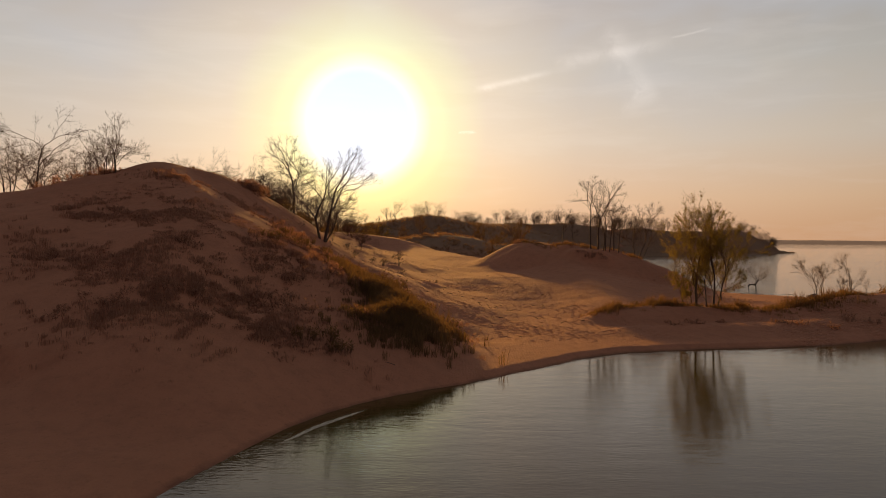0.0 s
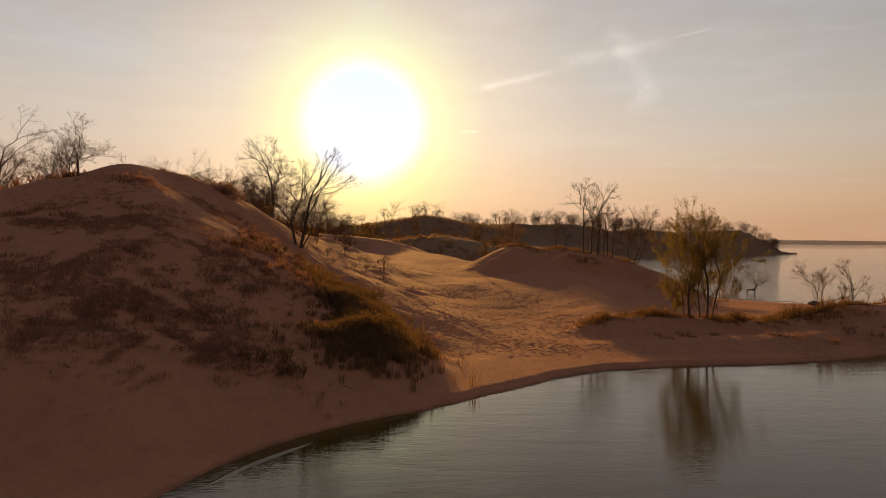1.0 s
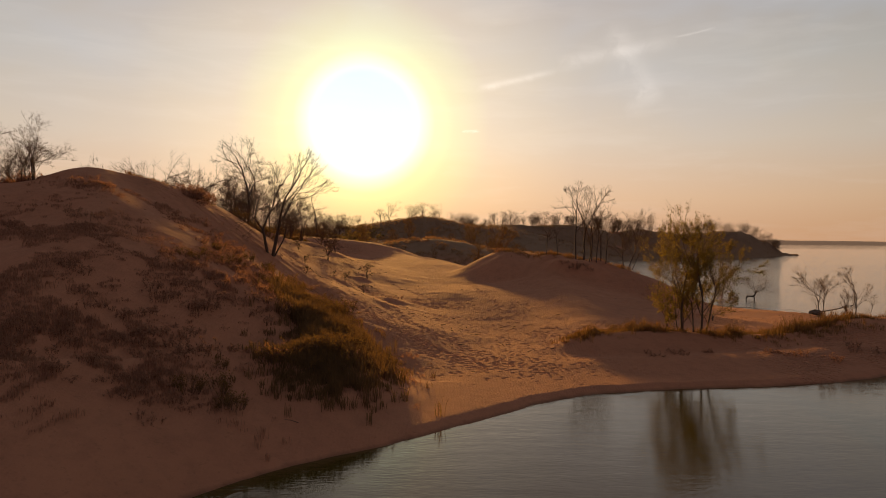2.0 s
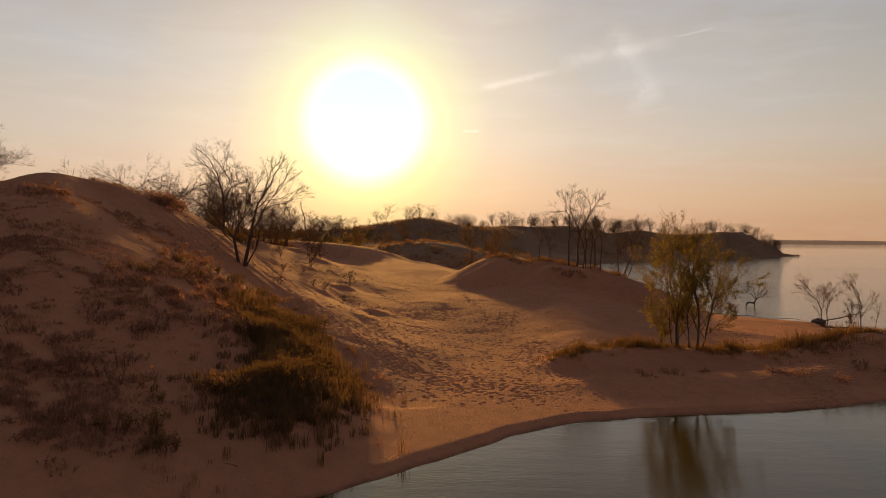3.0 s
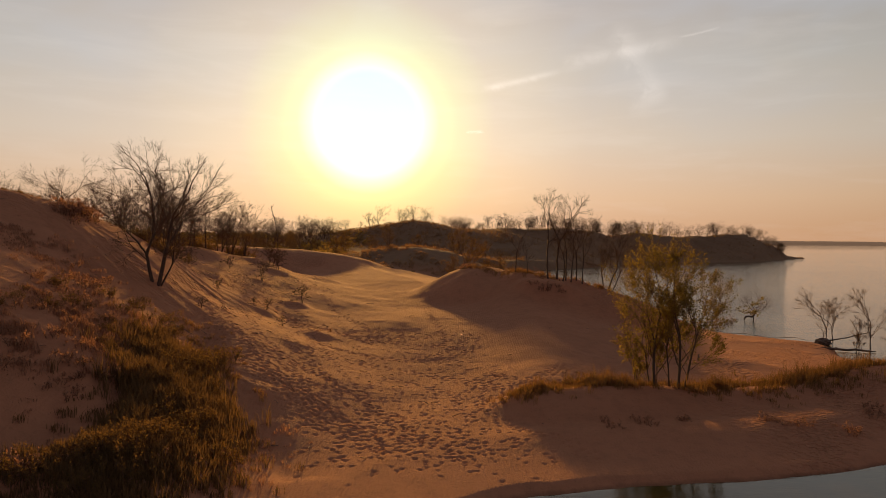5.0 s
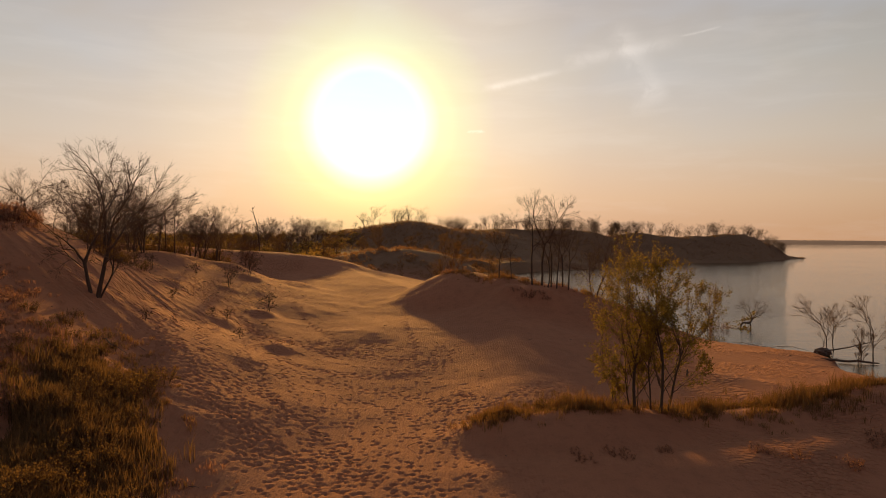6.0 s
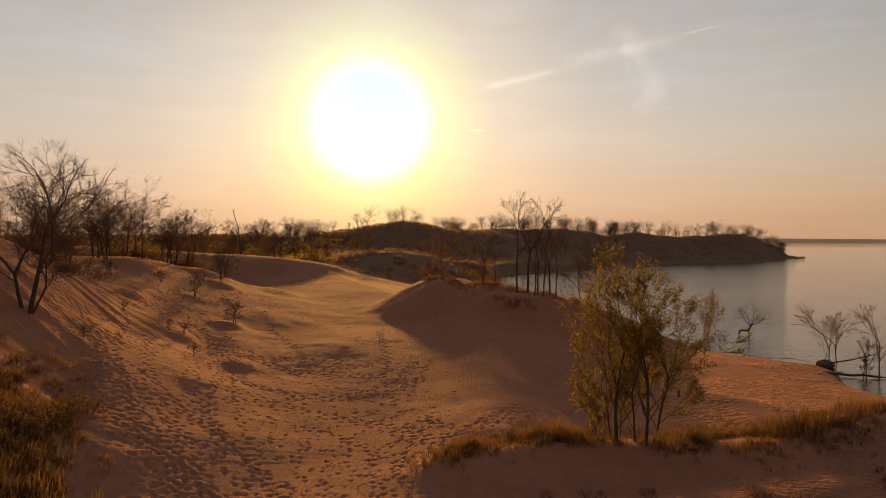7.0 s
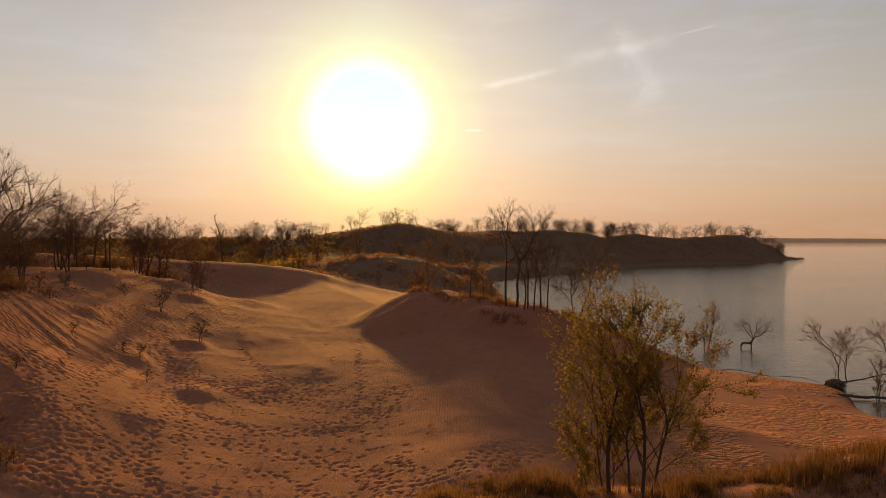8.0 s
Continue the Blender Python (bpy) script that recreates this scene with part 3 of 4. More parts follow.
def fork_grow(rng, parts, p, d, length, r, level, spec):
    """A limb that forks again and again, as old bare trees do. parts and spec as in grow()."""
    last = spec["levels"]
    n = 4 if level == 0 else 3 if level < 3 else 2
    bend = spec["bend"] * (0.4 if level == 0 else 1.0)
    pts = wander(rng, p, d, length, bend, spec["lift"], n)
    end = max(r * (0.72 if level < last else 0.4), spec["thin"] * 0.6)
    radii = [r + (end - r) * i / n for i in range(n + 1)]
    slot = min(level, len(parts) - 2) if level < last - 2 else len(parts) - 2
    parts[slot].tube(pts, radii, (7, 5, 4, 4, 3, 3, 3, 3, 3)[level])
    if spec["leaves"] and level >= last - 2:
        for _ in range(spec["leaves"]):
            k = rng.uniform(0, n)
            i = min(int(k), n - 1)
            q = pts[i].lerp(pts[i + 1], k - i)
            parts[-1].leaf(q + Vector((rng.gauss(0, 0.07), rng.gauss(0, 0.07), rng.gauss(0, 0.07))), Vector((0, 0, 0.3)), spec["leaf_size"] * rng.uniform(0.6, 1.35), rng)
    if level >= last:
        for _ in range(spec["spray"]):
            i = rng.randint(0, n - 1)
            q = pts[i].lerp(pts[i + 1], rng.random())
            w = (pts[i + 1] - pts[i]).normalized() + Vector((rng.gauss(0, 0.5), rng.gauss(0, 0.5), rng.gauss(0.1, 0.4)))
            parts[slot].tube([q, q + w.normalized() * length * rng.uniform(0.5, 1.0)], [end, spec["thin"] * 0.4], 3)
        return
    top = (pts[-1] - pts[-2]).normalized()

    def child(q, along, ang, az, ratio, thick, lv):
        side = Vector((math.cos(az), math.sin(az), 0.1))
        side = side - along * side.dot(along)
        side = side.normalized() if side.length > 0.05 else Vector((1, 0, 0))
        fork_grow(rng, parts, q, along * math.cos(ang) + side * math.sin(ang), length * ratio, max(r * thick, spec["thin"]), lv, spec)

    az = rng.uniform(0, 6.283)
    lo, hi = spec["angle"]
    ratio = spec["first"] if level == 0 else 1.0
    child(pts[-1], top, rng.uniform(0.1, lo), az, ratio * rng.uniform(*spec["shrink"]), 0.70, level + 1)
    child(pts[-1], top, rng.uniform(lo, hi), az + 3.14 + rng.gauss(0, 0.5), ratio * rng.uniform(*spec["shrink"]) * 0.95, 0.56, level + 1)
    if level and rng.random() < 0.25:
        child(pts[-1], top, rng.uniform(lo, hi), az + 1.57, ratio * rng.uniform(*spec["shrink"]) * 0.85, 0.5, level + 1)
    # side shoots
    for _ in range(spec["side"][min(level, len(spec["side"]) - 1)]):
        t = rng.uniform(spec["bare"] if level == 0 else 0.15, 0.95) * n
        i = min(int(t), n - 1)
        along = (pts[i + 1] - pts[i]).normalized()
        child(pts[i].lerp(pts[i + 1], t - i), along, rng.uniform(hi * 0.8, hi * 1.35), rng.uniform(0, 6.283), ratio * rng.uniform(0.45, 0.7), 0.38, min(level + 2, last))


FORKING = dict(style="fork", spray=4, levels=6, bend=0.17, lift=0.02, angle=(0.32, 0.78), shrink=(0.70, 0.90), side=(2, 1, 1, 0, 1, 1), first=0.8, bare=0.6, thin=0.008)
HABIT = dict(style="whorl", bend=0.16, lift=0.055, levels=4, leaves=0, leaf_size=0.12, fork=(9, 6, 4, 4), bare=0.3, angle=(0.5, 1.05), shrink=(0.40, 0.56), thin=0.010)


def tree(name, seed, stems, label, category="tree", leaf_mat=LEAF, group="", limbs=False, **habit):
    """A tree of one or more stems, each (dx, dy, lean_x, lean_y, length, radius). Parts: trunks, limbs, crown of twigs, foliage."""
    rng = random.Random(seed)
    spec = {**HABIT, **habit}
    top = tagged(new(name), label, category, group)
    crown, leaves = Shape(), Shape()
    for dx, dy, lx, ly, length, radius in stems:
        trunk = Shape()
        d = Vector((lx, ly, 1)).normalized()
        layers = [trunk, Limbs() if limbs else crown, crown, leaves]
        (fork_grow if spec["style"] == "fork" else grow)(rng, layers, Vector((dx, dy, -0.25)), d, length, radius, 0, spec)
        stem = mesh_object("trunk", trunk.v, trunk.f, BARK, top)
        if limbs:
            for s in layers[1].made:
                mesh_object("limb", s.v, s.f, BARK, stem)
    if crown.f:
        tagged(mesh_object("crown", crown.v, crown.f, TWIG, top), kind="stuff")
    if leaves.f:
        tagged(mesh_object("foliage", leaves.v, leaves.f, leaf_mat, top, False), kind="stuff")
    return top


class Limbs:
    """Stands in for a Shape and keeps each tube as a Shape of its own."""

    def __init__(self):
        self.made = []

    def tube(self, pts, radii, sides):
        s = Shape()
        s.tube(pts, radii, sides)
        self.made.append(s)


def bush(name, seed, tall, wide, stems, leaves, leaf_size, leaf_mat, label, category="bush", group="", bark=TWIG):
    """A bush of thin stems that fan out from one root, clothed with small leaves."""
    rng = random.Random(seed)
    top = tagged(new(name), label, category, group)
    wood, green = Shape(), Shape()
    for _ in range(stems):
        az, out = rng.uniform(0, 6.283), rng.uniform(0.1, 1.0) ** 0.7
        root = Vector((math.cos(az) * 0.8 * out * wide, math.sin(az) * 0.8 * out * wide, -0.1))
        d = Vector((math.cos(az) * out * 0.45 + rng.gauss(0, 0.15), math.sin(az) * out * 0.45 + rng.gauss(0, 0.15), 1)).normalized()
        length = tall * rng.uniform(0.5, 1.1) * (1.15 - 0.5 * out)
        pts = wander(rng, root, d, length, 0.13, 0.02, 4)
        wood.tube(pts, [0.018 * tall ** 0.5 * (1 - 0.2 * i) for i in range(5)], 3)
        for _ in range(3):
            k = rng.randint(1, 3)
            sd = (pts[k + 1] - pts[k]).normalized() + Vector((rng.gauss(0, 0.5), rng.gauss(0, 0.5), rng.gauss(0.1, 0.3)))
            tw = wander(rng, pts[k], sd.normalized(), length * 0.35, 0.15, 0.03, 2)
            wood.tube(tw, [0.008, 0.006, 0.003], 3)
            for _ in range(leaves // (4 * stems)):
                q = tw[0].lerp(tw[2], rng.uniform(0.2, 1.1))
                green.leaf(q + Vector((rng.gauss(0, 0.05), rng.gauss(0, 0.05), rng.gauss(0, 0.05))) * tall ** 0.5, Vector((0, 0, 0.6)), leaf_size * rng.uniform(0.6, 1.4), rng)
        for _ in range(leaves // (4 * stems)):
            i = rng.randint(1, 3)
            q = pts[i].lerp(pts[i + 1], rng.random())
            green.leaf(q + Vector((rng.gauss(0, 0.04), rng.gauss(0, 0.04), rng.gauss(0, 0.04))), Vector((0, 0, 0.6)), leaf_size * rng.uniform(0.6, 1.4), rng)
    tagged(mesh_object("woody_base", wood.v, wood.f, bark, top), kind="stuff")
    if green.f:
        tagged(mesh_object("foliage", green.v, green.f, leaf_mat, top, False), kind="stuff")
    return top


def plant(ob, x, y, sink=0.0, turn=0.0, size=1.0):
    ob.matrix_basis = pose(x, y, ground_z(x, y) - sink, 0, 0, turn) @ Matrix.Scale(size, 4)
    return ob


def plant_copy(ob, x, y, sink=0.0, turn=0.0, size=1.0):
    c = copy_thing(ob, Matrix())
    return plant(c, x, y, sink, turn, size)


# ---- the berm: cottonwood clump, willow and grass ----
LEAFY = {**FORKING, "leaves": 8, "leaf_size": 0.105, "spray": 1, "side": (4, 1, 1, 0, 1), "levels": 6, "bend": 0.10, "lift": 0.045, "angle": (0.25, 0.62), "shrink": (0.70, 0.88), "bare": 0.25, "first": 0.85, "thin": 0.008}
plant(tree("cottonwood_tree", 3, [(-1.1, 0.1, -0.07, 0.05, 3.0, 0.11), (-0.1, 0.4, -0.02, 0.1, 2.7, 0.06), (0.3, -0.2, 0.10, 0.0, 3.1, 0.10), (0.75, 0.1, 0.25, -0.05, 2.6, 0.08)],
           "multi-stemmed cottonwood with sparse yellow-green spring leaves on the berm", limbs=True, **LEAFY), 25.0, 63.8)
plant(tree("cottonwood_sapling", 4, [(0, 0, -0.20, 0, 2.3, 0.05), (-0.7, 0.2, -0.28, 0.1, 2.0, 0.04), (0.5, 0.4, 0.1, 0.1, 1.5, 0.035), (-1.0, -0.2, -0.1, 0.1, 1.2, 0.03)],
           "leafy cottonwood suckers beside the large cottonwood", **{**LEAFY, "levels": 5, "leaves": 5}), 23.8, 64.6)

# ---- bare trees on the flank of the big dune and behind it ----
plant(tree("dune_tree", 11, [(0, 0, -0.10, 0.0, 2.7, 0.15), (0.4, 0.1, 0.22, 0.0, 3.4, 0.17), (0.5, 0.2, 0.62, 0.1, 2.0, 0.08)],
           "bare multi-stemmed tree leaning over the dune's flank", limbs=True, **FORKING), -12.6, 71.4, 0.2)
plant(tree("tall_bare_tree", 15, [(0, 0, 0.06, 0.0, 3.7, 0.16)], "tall bare tree behind the big dune", limbs=True, **{**FORKING, "side": (3, 2, 1, 1, 1, 1), "angle": (0.3, 0.8)}), -18.3, 84.2)
slim = tree("bare_tree", 21, [(0, 0, 0.05, 0, 3.2, 0.12)], "slim bare tree among dune woods", group="bare trees behind the dune", **FORKING)
plant(slim, -25.5, 112)
slim2 = tree("bare_tree", 22, [(0, 0, -0.16, 0, 2.8, 0.11), (0.3, 0.2, 0.24, 0.1, 2.6, 0.10)], "twin-stemmed bare tree among dune woods", group="bare trees behind the dune", **FORKING)
plant(slim2, -29.5, 112)
slim3 = tree("bare_tree", 23, [(0, 0, 0.35, 0, 2.4, 0.10), (0.2, 0.2, 0.05, 0.1, 2.7, 0.11), (-0.2, 0.1, -0.35, 0.0, 2.3, 0.09)], "spreading bare tree among dune woods", group="bare trees behind the dune", **FORKING)
plant(slim3, -21.0, 115.5)
rng = random.Random(5)
for k, (x, y, s) in enumerate([(-34, 112, 1.1), (-18.6, 114, 0.8), (-23.5, 103, 0.95), (-31, 104, 1.0), (-27, 97, 0.75), (-22, 93, 0.7), (-35, 98, 1.0), (-40, 106, 1.1), (-16.5, 121, 0.7), (-27, 118, 1.0), (-32, 120, 1.1),
                               (-51, 85, 1.15), (-56, 88, 1.0), (-42, 82, 1.2), (-45, 84, 1.0), (-27, 84, 0.5), (-30, 88, 0.6), (-33, 92, 0.7), (-38, 90, 0.9), (-22.6, 81, 0.4), (-25, 80, 0.42), (-24, 96, 0.75), (-22, 88, 0.55), (-26, 106, 0.95), (-29, 115, 1.05), (-37, 116, 1.1), (-24, 120, 0.9), (-20, 119, 0.8), (-30.6, 64.4, 0.62), (-31.9, 65.4, 0.55), (-40.4, 68.2, 0.85), (-43, 68.4, 0.6), (-34.5, 67.5, 0.5), (-48, 70, 0.8), (-43, 114, 1.1), (-33, 107, 1.0), (-22.5, 110, 0.85), (-48, 108, 1.1)]):
    plant_copy((slim, slim2, slim3)[k % 3], x, y, 0.1, rng.uniform(0, 360), s)

# ---- trees on the sandy mound ----
plant(tree("bare_tree", 31, [(0, 0, -0.10, 0, 4.6, 0.13), (1.1, 0.2, -0.02, 0, 4.9, 0.14)], "tall twin bare tree on the sandy mound", limbs=True, **{**FORKING, "first": 0.5, "angle": (0.32, 0.8), "bare": 0.8, "side": (1, 1, 1, 0, 1)}), 22.2, 102.2)
POLE = {**FORKING, "first": 0.38, "levels": 5, "bare": 0.6, "side": (2, 1, 1, 1)}
pole = tree("bare_tree", 33, [(0, 0, 0.12, 0, 4.0, 0.10)], "thin leaning bare tree on the sandy mound", group="thin trees on the mound", **POLE)
plant(pole, 24.4, 102.5)
for x, y, s, r in ((25.0, 102.2, 0.9, 20), (25.8, 103, 1.0, -15), (26.4, 102.5, 0.9, 10), (18.6, 105.5, 0.8, 160), (20.0, 104.5, 0.6, 200)):
    plant_copy(pole, x, y, 0.1, r, s)
plant(tree("bare_tree", 34, [(0, 0, 0.02, 0, 2.2, 0.09), (0.6, 0.1, 0.34, 0.05, 2.8, 0.11), (1.2, 0.2, 0.40, 0, 2.1, 0.08)], "bare tree leaning towards the lake on the mound", **FORKING), 29.6, 105.0)
plant(tree("bare_tree", 35, [(0, 0, 0.34, 0.05, 3.4, 0.10)], "leaning bare tree on the sandy mound", **POLE), 23.9, 101.8)
young = tree("young_tree", 36, [(0, 0, -0.10, 0, 2.1, 0.09), (0.7, 0.1, 0.14, 0, 2.0, 0.08)], "young tree with thin yellow-green leaves on sand", group="young leafy trees", leaf_mat=WILLOW, **{**LEAFY, "levels": 5, "leaves": 3, "leaf_size": 0.13, "spray": 2})
plant(young, 12.6, 119)
for x, y, s in ((10.5, 150, 0.9), (16, 150, 1.0), (20, 142, 0.9), (-6, 200, 1.1), (12, 205, 1.2), (22, 180, 1.0), (24, 160, 0.9), (-33, 170, 1.0), (-28, 185, 1.1), (-18, 190, 1.0), (-40, 180, 1.2), (5, 230, 1.2), (-48, 200, 1.2), (-12, 220, 1.2), (18, 240, 1.2), (-36, 220, 1.3), (-24, 240, 1.3), (0, 260, 1.3), (-52, 235, 1.4), (14, 290, 1.4), (22, 275, 1.2)):
    plant_copy(young, x, y, 0.1, rng.uniform(0, 360), s)

plant(tree("dead_snag", 38, [(0, 0, 0.02, 0, 8.6, 0.13)], "tall dead snag with few stubs behind the dunes", fork=(6, 2), levels=2, bare=0.35, shrink=(0.15, 0.26)), -23.0, 150.0)

# ---- saplings on the lit slope ----
sapling = tree("sapling", 41, [(0, 0, 0.05, 0, 0.8, 0.04), (0.2, 0.1, -0.16, 0.1, 0.7, 0.03)], "small bare sapling in open sand", group="saplings in the sand", **{**FORKING, "levels": 5, "thin": 0.008})
plant(sapling, -5.9, 92.9)
for x, y, s in ((-12.6, 108.6, 1.35), (-11.8, 98.6, 1.3), (-11.5, 82.4, 0.55), (-17.4, 88.0, 0.8), (-7.3, 84.3, 0.6), (-18.4, 94.3, 0.9), (-9.2, 72.5, 0.5), (-20.9, 114.2, 1.0), (-4.6, 79.4, 0.5), (-16, 100, 0.8), (-8.5, 84, 0.4), (-22, 104, 1.1), (-15, 118, 1.1), (-24, 128, 1.3)):
    plant_copy(sapling, x, y, 0.05, rng.uniform(0, 360), s)
plant(bush("small_bush", 43, 0.5, 1.2, 14, 160, 0.06, SCRUB, "low dark twiggy bush in open sand"), -1.3, 81.2)

# ---- trees standing in the lake and driftwood on its shore ----
def crooked_tree(x, y):
    top = tagged(new("crooked_tree"), "small crooked bare tree standing in the lake", "tree")
    rng = random.Random(8)
    trunk, crown = Shape(), Shape()
    pts = [Vector(p) for p in ((-1.25, 0, 0.05), (-1.2, 0, 0.35), (-1.0, 0, 0.6), (-0.6, 0, 0.66), (-0.2, 0, 0.55), (0.1, 0, 0.75), (0.3, 0, 1.1))]
    trunk.tube(pts, [0.09, 0.13, 0.15, 0.16, 0.16, 0.14, 0.11], 7)
    trunk.tube([Vector((0, 0, 0.65)), Vector((0.1, 0, 0.2)), Vector((0.12, 0, -0.6))], [0.1, 0.09, 0.09], 6)
    for lx, ly, ln in ((1.3, 0.1, 2.0), (0.5, 0.2, 2.2), (-0.3, -0.2, 2.2), (0.8, -0.3, 2.0), (-0.9, 0.2, 1.8)):
        fork_grow(rng, [crown, crown, crown, crown], pts[-1], Vector((lx, ly, 1)).normalized(), ln * 0.55, 0.06, 2, {**HABIT, **FORKING, "spray": 2})
    mesh_object("trunk", trunk.v, trunk.f, BARK, top)
    tagged(mesh_object("crown", crown.v, crown.f, TWIG, top), kind="stuff")
    top.matrix_basis = pose(x, y, 0)


crooked_tree(54.6, 119.3)
wet_tree = tree("bare_tree", 51, [(0, 0, -0.16, 0, 2.0, 0.06), (0.8, 0.2, 0.03, 0, 2.1, 0.06)], "slender bare tree standing in shallow lake water", group="trees in the shallows", **{**FORKING, "angle": (0.18, 0.45), "lift": 0.05, "spray": 2, "side": (3, 1, 0, 1, 1)})
wet_tree.matrix_basis = pose(54.1, 98.6, -0.2)
wet_tree2 = tree("bare_tree", 52, [(0, 0, 0.05, 0, 2.2, 0.07), (-0.9, 0.4, 0.02, 0, 1.2, 0.045), (-1.5, 0.0, 0.1, 0, 0.7, 0.04)], "slender bare tree with stubs beside a fallen log", group="trees in the shallows", **{**FORKING, "angle": (0.18, 0.45), "lift": 0.05, "spray": 2, "side": (3, 1, 0, 1, 1)})
wet_tree2.matrix_basis = pose(55.0, 92.0, -0.2)
wet_tree3 = tree("young_tree", 53, [(0, 0, 0.28, 0, 2.1, 0.08), (-0.3, 0.2, 0.05, 0, 1.9, 0.07)], "young leafing tree rooted in shallow lake water", group="trees in the shallows", **{**LEAFY, "levels": 5, "leaves": 2, "leaf_size": 0.14})
wet_tree3.matrix_basis = pose(48.6, 118.0, -0.2)
bush("water_bush", 54, 1.8, 1.6, 30, 600, 0.09, SCRUB, "brown bush growing out of shallow water").matrix_basis = pose(49.0, 116.4, -0.15)
for x, y, s in ((53.2, 97.8, 0.7), (56.5, 96.5, 0.8), (58, 94, 0.7)):
    copy_thing(pole, pose(x, y, -0.2, 0, 0, x * 50) @ Matrix.Scale(s * 0.5, 4))


def log(name, pts, radii, label, stubs=0, seed=0):
    """A fallen log or branch with broken stubs."""
    rng = random.Random(seed)
    top = tagged(new(name), label, "driftwood")
    s = Shape()
    fine = [Vector(p) for p in pts]
    path = []
    for a, b in zip(fine[:-1], fine[1:]):
        for k in range(4):
            path.append(a.lerp(b, k / 4) + Vector((rng.gauss(0, 0.03), rng.gauss(0, 0.03), rng.gauss(0, 0.03))))
    path.append(fine[-1])
    n = len(path) - 1
    rr = [radii[0] + (radii[1] - radii[0]) * i / n for i in range(n + 1)]
    rr[0] *= 0.55
    rr[-1] *= 0.4
    s.tube(path, rr, 8)
    mesh_object("stem", s.v, s.f, DRIFT, top)
    for k in range(stubs):
        i = rng.randint(1, n - 1)
        st = Shape()
        d = Vector((rng.uniform(-1, 1), rng.uniform(-1, 1), rng.uniform(0.3, 1.2))).normalized()
        st.tube(wander(rng, path[i], d, rng.uniform(0.5, 1.3) * radii[0] * 4, 0.1, 0, 3), [rr[i] * 0.5, rr[i] * 0.4, rr[i] * 0.3, rr[i] * 0.1], 5)
        mesh_object("stub", st.v, st.f, DRIFT, top)


log("fallen_log", [(49.7, 91.9, 0.28), (52.2, 91.2, 0.22), (54.8, 90.6, 0.12)], (0.14, 0.10), "dark fallen log lying in the shallows", 5, 1)
log("fallen_branch", [(52.6, 96.0, 0.5), (54.6, 95.5, 0.9), (57.5, 95.2, 1.7)], (0.09, 0.03), "leaning dead branch beside the root stump", 5, 2)
log("drift_branch", [(44.6, 103.6, 0.22), (46.2, 102.0, 0.42), (48.0, 100.2, 0.2), (49.0, 99.2, 0.35)], (0.04, 0.015), "pale drift branch along the waterline", 4, 3)
log("drift_branch", [(49.0, 99.6, 0.3), (50.2, 98.2, 0.5), (51.6, 97.3, 0.2)], (0.04, 0.015), "crooked drift branch along the waterline", 3, 4)
log("sand_stick", [(-9.6, 66.9, 5.7), (-8.3, 65.6, 5.4), (-7.0, 65.0, 4.9)], (0.05, 0.02), "dead stick half buried in the sand", 3, 5)


def root_stump(x, y):
    bm = bmesh.new()
    bmesh.ops.create_icosphere(bm, subdivisions=4, radius=1.0)
    for v in bm.verts:
        k = 1 + 0.25 * noise.noise(v.co * 2.2) + 0.12 * noise.noise(v.co * 6)
        v.co = Vector((v.co.x * 0.85 * k, v.co.y * 0.7 * k, v.co.z * 0.48 * k))
    me = bpy.data.meshes.new("root_stump")
    bm.to_mesh(me)
    bm.free()
    me.materials.append(DRIFT)
    tagged(new("root_stump", me), "dark upturned root stump at the waterline", "driftwood").matrix_basis = pose(x, y, 0.25)


root_stump(52.3, 96.2)
log("post_stub", [(31.3, 76.6, 0.9), (31.3, 76.6, 1.5), (31.35, 76.6, 2.0)], (0.09, 0.08), "short dead stub standing in the sand", 0, 6)


# ---- willows, scrub and grass on the big dune ----
willow = [bush("willow_bush", 60 + k, 2.0, 1.3, 24, 740, 0.115, WILLOW, "olive willow bush with young leaves on the dune foot", group="willow bushes on the dune") for k in range(3)]
scrub = [bush("scrub_bush", 70 + k, 0.75, 0.9, 13, 230, 0.10, SCRUB, "low dark brown scrub on the dune face", group="scrub on the dune face") for k in range(4)]
first = set()


def scatter(kinds, count, cx, cy, rx, ry, lo, hi, turn=0.0):
    for _ in range(count):
        a, r = rng.uniform(0, 6.283), rng.random() ** 0.6
        u, v = math.cos(a) * r * rx, math.sin(a) * r * ry
        x, y = cx + u * math.cos(turn) - v * math.sin(turn), cy + u * math.sin(turn) + v * math.cos(turn)
        ob = rng.choice(kinds)
        if ground_z(x, y) < 0.35:
            continue
        args = (x, y, 0.05, rng.uniform(0, 360), rng.uniform(lo, hi))
        if ob not in first:
            first.add(ob)
            plant(ob, *args)
        else:
            plant_copy(ob, *args)


scatter(willow, 16, -3.9, 55.0, 1.9, 4.6, 0.4, 0.75, 0.45)
scatter(willow, 14, -1.4, 49.0, 2.0, 2.8, 0.4, 0.7)
scatter(willow, 12, -2.2, 45.2, 2.0, 2.4, 0.4, 0.7)
scatter(willow, 7, -3.2, 42.4, 2.2, 1.8, 0.4, 0.7)
scatter(willow, 5, -6.2, 38.6, 1.8, 2.0, 0.35, 0.6)
scatter(scrub, 14, -8.6, 36.4, 2.2, 1.8, 0.4, 0.9)
scatter(willow, 9, -4.8, 61.0, 1.6, 2.4, 0.5, 0.8)
scatter(willow, 8, -8.6, 57.5, 2.0, 3.0, 0.3, 0.55)
scatter(willow, 12, -13.2, 57.5, 2.2, 5.0, 0.25, 0.5, 0.15)
